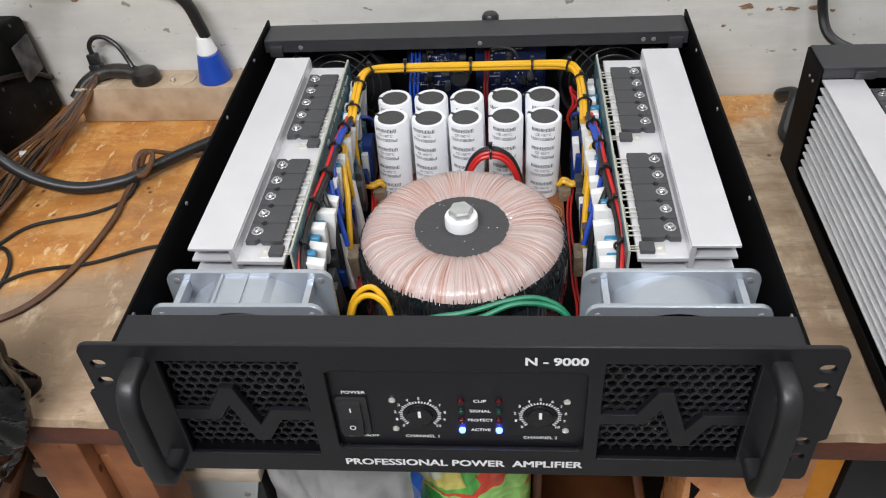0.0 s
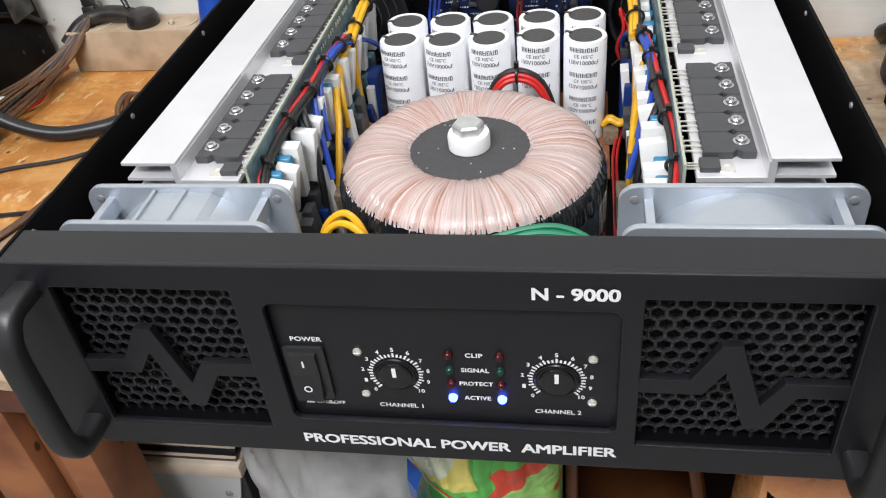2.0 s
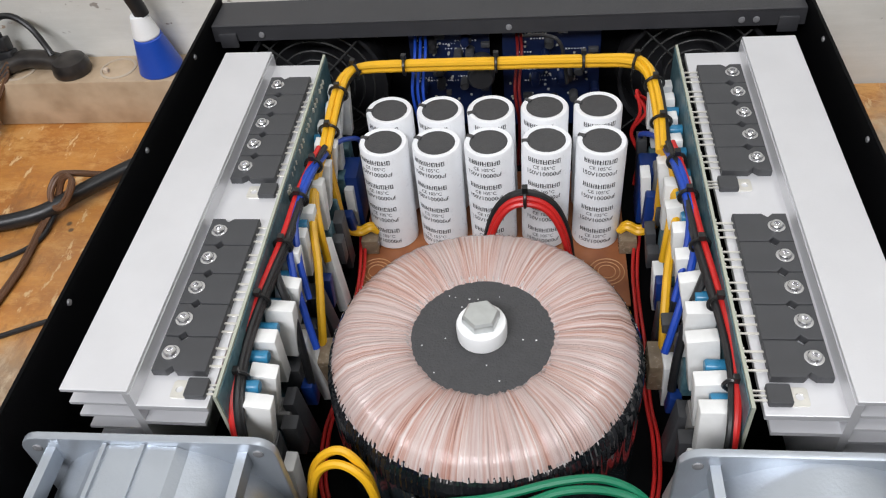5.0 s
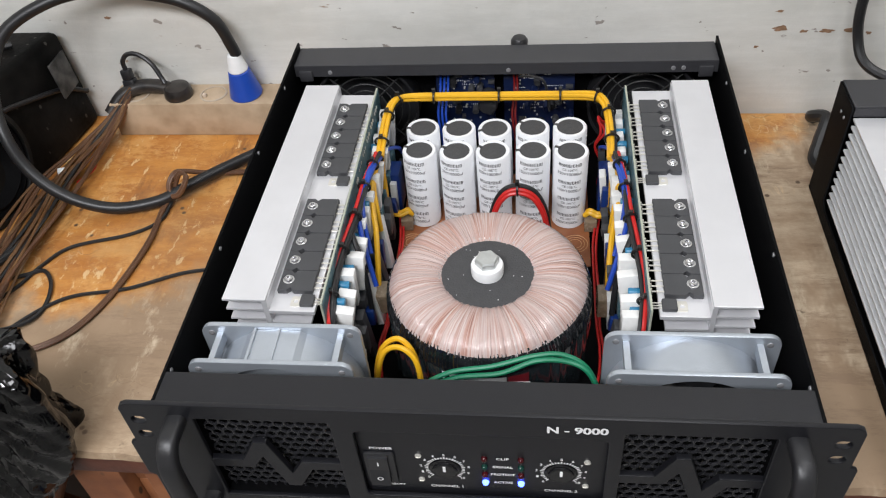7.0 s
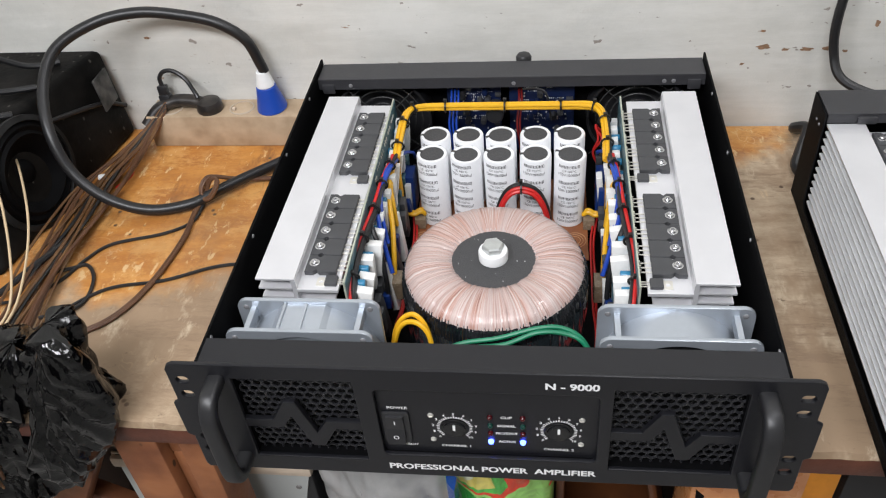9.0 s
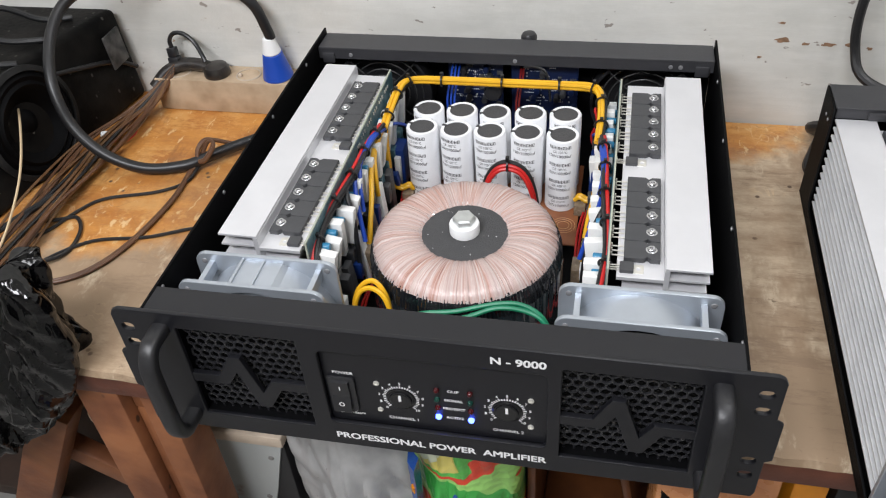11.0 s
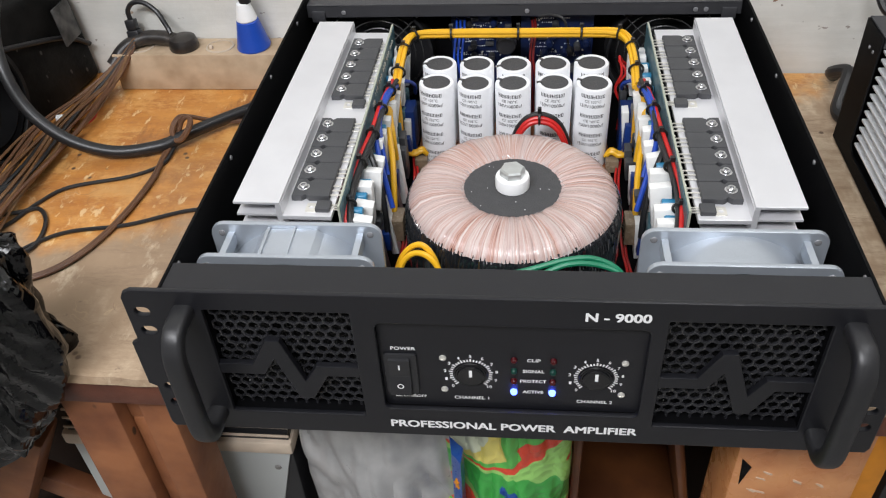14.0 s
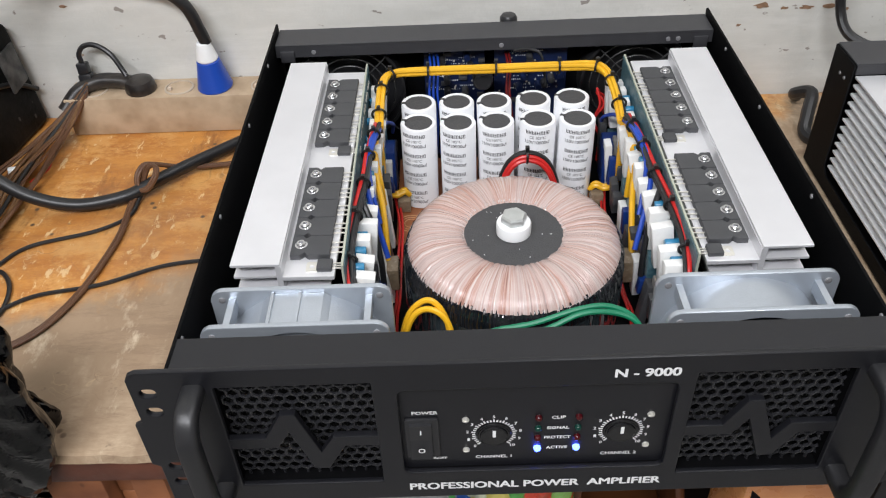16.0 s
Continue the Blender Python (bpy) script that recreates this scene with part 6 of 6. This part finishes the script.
def rubbish_bag():
    t = thing("rubbish_bag", "crumpled shiny black plastic bag slumped over the bench edge", "plastic bag")
    lobes = (
        ("bag_body", 5, 0.052, 0.032, ((-0.105, -0.445, -0.412), (-0.085, -0.452, -0.392), (-0.050, -0.452, -0.370), (-0.010, -0.446, -0.353), (0.030, -0.440, -0.350), (0.055, -0.428, -0.352), (0.085, -0.402, -0.350), (0.105, -0.392, -0.354), (0.118, -0.382, -0.362))),
        ("bag_fold", 8, 0.066, 0.034, ((-0.190, -0.60, -0.488), (-0.150, -0.60, -0.468), (-0.080, -0.59, -0.450), (-0.010, -0.58, -0.434), (0.030, -0.55, -0.420), (0.058, -0.50, -0.404), (0.078, -0.455, -0.396))),
    )
    for name, seed, cy, ry, rows in lobes:
        bm = bmesh.new()
        nz, ns = 84, 130
        zs = [r[0] for r in rows]
        rings = []
        for j in range(nz + 1):
            z = zs[0] + (zs[-1] - zs[0]) * j / nz
            xl, xr = float(np.interp(z, zs, [r[1] for r in rows])), float(np.interp(z, zs, [r[2] for r in rows]))
            cap = math.sqrt(max(0.0, 1 - (2 * j / nz - 1) ** 10))
            ring = []
            for i in range(ns):
                w = 2 * math.pi * i / ns
                p = Vector(((xl + xr) / 2 + (xr - xl) / 2 * cap * math.cos(w), cy + ry * cap * math.sin(w), z))
                d = crease(p, seed)
                ring.append(bm.verts.new(p + Vector((math.cos(w), math.sin(w), 0.3 * math.sin(3 * w))) * d))
            rings.append(ring)
        for a, b in zip(rings, rings[1:]):
            for i in range(ns):
                k = (i + 1) % ns
                bm.faces.new((a[i], a[k], b[k], b[i]))
        bm.faces.new(rings[-1]), bm.faces.new(list(reversed(rings[0])))
        bmesh.ops.triangulate(bm, faces=bm.faces)
        part(name, bm, BLACKFILM, t, smooth=False)


rubbish_bag()


def white_appliance():
    t = thing("old_appliance", "old white metal appliance with black vent slots and rust", "appliance")
    bm = bmesh.new()
    box(bm, -0.46, -0.2245, 0.138, 0.36, -0.399, -0.219, 0.003)
    part("body", bm, PLASTIC, t, "black inner case")
    place("front_cover", sheet([(-0.458, -0.398), (-0.272, -0.398), (-0.249, -0.314), (-0.2262, -0.2195), (-0.458, -0.2195)], [], 0.004, 0.001, Matrix.Translation((0, 0.1335, 0)) @ FRONT), RUSTYWHITE, t, "white enamelled cover with rust patches")
    bm = bmesh.new()
    box(bm, -0.465, -0.2205, 0.129, 0.365, -0.2185, -0.2005, 0.003)
    part("top_trim", bm, CREAM, t, "cream top trim")
    for k in range(4):
        bm = bmesh.new()
        z = -0.2000 + 0.0088 * k
        box(bm, -0.46, -0.222, 0.132 + 0.004 * k, 0.1342 + 0.004 * k, z + 0.0062, z + 0.0084, 0.0004)
        part("slat", bm, CREAM, t)
        bm = bmesh.new()
        box(bm, -0.458, -0.224, 0.1345 + 0.004 * k, 0.358, z, z + 0.0088)
        part("slot", bm, PLASTIC, t, smooth=False)
    for x, z in ((-0.2425, -0.246), (-0.262, -0.330)):
        bm = bmesh.new()
        lathe(bm, [(0.0036, 0), (0.003, 0.0015), (0, 0.002)], 12, Matrix.Translation((x, 0.1335, z)) @ FRONT)
        part("screw", bm, GREYPART, t)


RUSTYWHITE = mat("rusting_white_enamel", (0.47, 0.49, 0.48), 0.4, second=(0.28, 0.14, 0.08), scale=14)
RUSTYWHITE.node_tree.nodes["Color Ramp"].color_ramp.elements[0].position = 0.30
RUSTYWHITE.node_tree.nodes["Color Ramp"].color_ramp.elements[1].position = 0.36
white_appliance()


def hanging_sheet(name, label, category, material, x0, x1, y, z0, z1, fold, seed, depth=0.05):
    """A soft plastic bag or sheet, hanging in folds, closed behind."""
    bm = bmesh.new()
    nx, nz = 60, 44
    rows = []
    for j in range(nz + 1):
        v = j / nz
        row = []
        for i in range(nx + 1):
            u = i / nx
            a = math.pi * u
            d = noise.noise(Vector((u * 3.2 + seed, v * 2.2, seed))) * fold + (1 - 2 * abs(noise.noise(Vector((u * 9 + v * 3, v * 5 + seed, 4))))) * fold * 0.4
            bulge = math.sin(a) ** 0.5
            row.append(bm.verts.new((x0 + (x1 - x0) * u + 0.25 * d * (1 - abs(2 * u - 1)), y - depth * bulge * (0.55 + 0.45 * math.sin(math.pi * min(v * 1.2, 1) * 0.9 + 0.2)) + d, z0 + (z1 - z0) * v + 0.012 * noise.noise(Vector((u * 5, 3, seed))) * (v > 0.5))))
        rows.append(row)
    back = [[bm.verts.new((r.co.x, y + 0.03, r.co.z)) for r in (row[0], row[-1])] for row in rows]
    for a, b in zip(rows, rows[1:]):
        for i in range(nx):
            bm.faces.new((a[i], a[i + 1], b[i + 1], b[i]))
    for j in range(nz):
        bm.faces.new((rows[j][0], rows[j + 1][0], back[j + 1][0], back[j][0]))
        bm.faces.new((rows[j][-1], back[j][1], back[j + 1][1], rows[j + 1][-1]))
        bm.faces.new((back[j][0], back[j + 1][0], back[j + 1][1], back[j][1]))
    bm.faces.new(rows[-1] + [back[-1][1], back[-1][0]])
    bm.faces.new(rows[0] + [back[0][1], back[0][0]])
    return tagged(finish(bm, name, material), label, category)


def printed_bag_material():
    """Thin plastic printed in bold patches of green, red, yellow and blue."""
    m, n, l, p = nodes_of("printed_bag_plastic")
    co = n.new("ShaderNodeTexCoord")
    warp = n.new("ShaderNodeTexNoise")
    warp.inputs["Scale"].default_value = 16
    l.new(co.outputs["Object"], warp.inputs["Vector"])
    mul = n.new("ShaderNodeVectorMath")
    mul.operation = "MULTIPLY_ADD"
    mul.inputs[1].default_value = (0.07, 0.07, 0.07)
    l.new(warp.outputs["Color"], mul.inputs[0])
    l.new(co.outputs["Object"], mul.inputs[2])
    st = n.new("ShaderNodeVectorMath")
    st.operation = "MULTIPLY"
    st.inputs[1].default_value = (0.7, 0.2, 1.5)
    l.new(mul.outputs[0], st.inputs[0])
    t = n.new("ShaderNodeTexNoise")
    t.inputs["Scale"].default_value, t.inputs["Detail"].default_value = 13, 0.6
    l.new(st.outputs[0], t.inputs["Vector"])
    r = n.new("ShaderNodeValToRGB")
    r.color_ramp.interpolation = "CONSTANT"
    e = r.color_ramp.elements
    e[0].position, e[0].color = 0.0, (0.02, 0.08, 0.35, 1)
    e[1].position, e[1].color = 0.31, (0.05, 0.33, 0.06, 1)
    for pos, c in ((0.44, (0.28, 0.55, 0.14)), (0.50, (0.62, 0.06, 0.03)), (0.56, (0.10, 0.45, 0.08)), (0.62, (0.72, 0.62, 0.16)), (0.67, (0.62, 0.66, 0.5))):
        e.new(pos).color = (*c, 1)
    l.new(t.outputs["Fac"], r.inputs["Fac"])
    l.new(r.outputs["Color"], p.inputs["Base Color"])
    v = n.new("ShaderNodeTexVoronoi")
    v.inputs["Scale"].default_value = 75
    l.new(mul.outputs[0], v.inputs["Vector"])
    bp = n.new("ShaderNodeBump")
    bp.inputs["Strength"].default_value, bp.inputs["Distance"].default_value = 0.7, 0.003
    l.new(v.outputs["Distance"], bp.inputs["Height"])
    l.new(bp.outputs["Normal"], p.inputs["Normal"])
    p.inputs["Roughness"].default_value, p.inputs["Coat Weight"].default_value = 0.3, 0.3
    return m


hanging_sheet("plastic_sack", "dull grey plastic sack standing under the bench", "plastic sack", GREYCLOTH, -0.205, -0.035, 0.125, -0.399, -0.085, 0.016, 2, 0.05)
BAG = hanging_sheet("carrier_bag", "glossy printed plastic bag in green, red and yellow", "plastic bag", printed_bag_material(), -0.062, 0.056, 0.110, -0.399, -0.085, 0.016, 6, 0.06)

def bag_border():
    """Blue border along the bag's side seam, with a row of small orange patches."""
    bm = bmesh.new()
    rows = []
    for k in range(24):
        z = -0.395 + 0.285 * k / 23
        w = 0.002 * noise.noise(Vector((z * 40, 1, 5)))
        rows.append([bm.verts.new((x, y + w, z)) for x, y in ((-0.0525, 0.082), (-0.0490, 0.064), (-0.0405, 0.054), (-0.0395, 0.070))])
    for a, b in zip(rows, rows[1:]):
        for i in range(4):
            bm.faces.new((a[i], a[(i + 1) % 4], b[(i + 1) % 4], b[i]))
    bm.faces.new(rows[0]), bm.faces.new(rows[-1])
    strip = part("border", bm, BLUEPRINT, BAG, "blue printed border", smooth=False)
    for k in range(7):
        bm = bmesh.new()
        z = -0.375 + 0.038 * k
        d = Vector((0.0085, -0.010, 0)).normalized()
        n = Vector((-0.010, -0.0085, 0)).normalized()
        c = Vector((-0.0448, 0.0590, z)) + n * 0.0016
        ring = [bm.verts.new(c + d * (0.0034 * (1.1 if q % 2 else 0.5) * math.cos(2 * math.pi * q / 10)) + Vector((0, 0, 0.0065 * (1.1 if q % 2 else 0.5) * math.sin(2 * math.pi * q / 10)))) for q in range(10)]
        f = bm.faces.new(ring)
        ext = bmesh.ops.extrude_face_region(bm, geom=[f])
        for v in ext["geom"]:
            if isinstance(v, bmesh.types.BMVert):
                v.co -= n * 0.003
        part("printed_patch", bm, ORANGEP, strip, smooth=False)


BLUEPRINT = mat("blue_printed_film", (0.015, 0.06, 0.30), 0.3, second=(0.03, 0.11, 0.36), scale=60, coat=0.3)
bag_border()


def wooden_box():
    t = thing("wooden_box", "open brown wooden box standing under the bench", "box")
    for dims, at in (((0.058, 0.170, 0.385, 0.395, -0.399, -0.150), None), ((0.058, 0.068, 0.125, 0.385, -0.399, -0.150), None), ((-0.005, 0.005, -0.13, 0.13, -0.252, 0.0), pose(0.152, 0.255, -0.150, 0, -10, 0)), ((0.068, 0.19, 0.125, 0.385, -0.399, -0.389), None)):
        bm = bmesh.new()
        box(bm, *dims, 0.004)
        part("board", bm, BOXWOOD, t, at=at)


BOXWOOD = mat("varnished_brown_board", (0.13, 0.045, 0.014), 0.4, second=(0.08, 0.026, 0.009), scale=25)
wooden_box()
bm_ = bmesh.new()
box(bm_, 0.318, 0.352, 0.135, 0.26, -0.399, -0.13, 0.004)
tagged(finish(bm_, "orange_case", ORANGEP), "orange plastic case standing under the bench", "case")
bm_ = bmesh.new()
box(bm_, 0.360, 0.60, 0.14, 0.36, -0.399, -0.16, 0.004)
tagged(finish(bm_, "black_case", PLASTIC), "black metal case standing under the bench", "case")
bm_ = bmesh.new()
box(bm_, 0.375, 0.47, 0.16, 0.30, -0.1595, -0.150, 0.002)
tagged(finish(bm_, "grey_booklet", GREYPART), "grey booklet lying on the black case", "booklet")
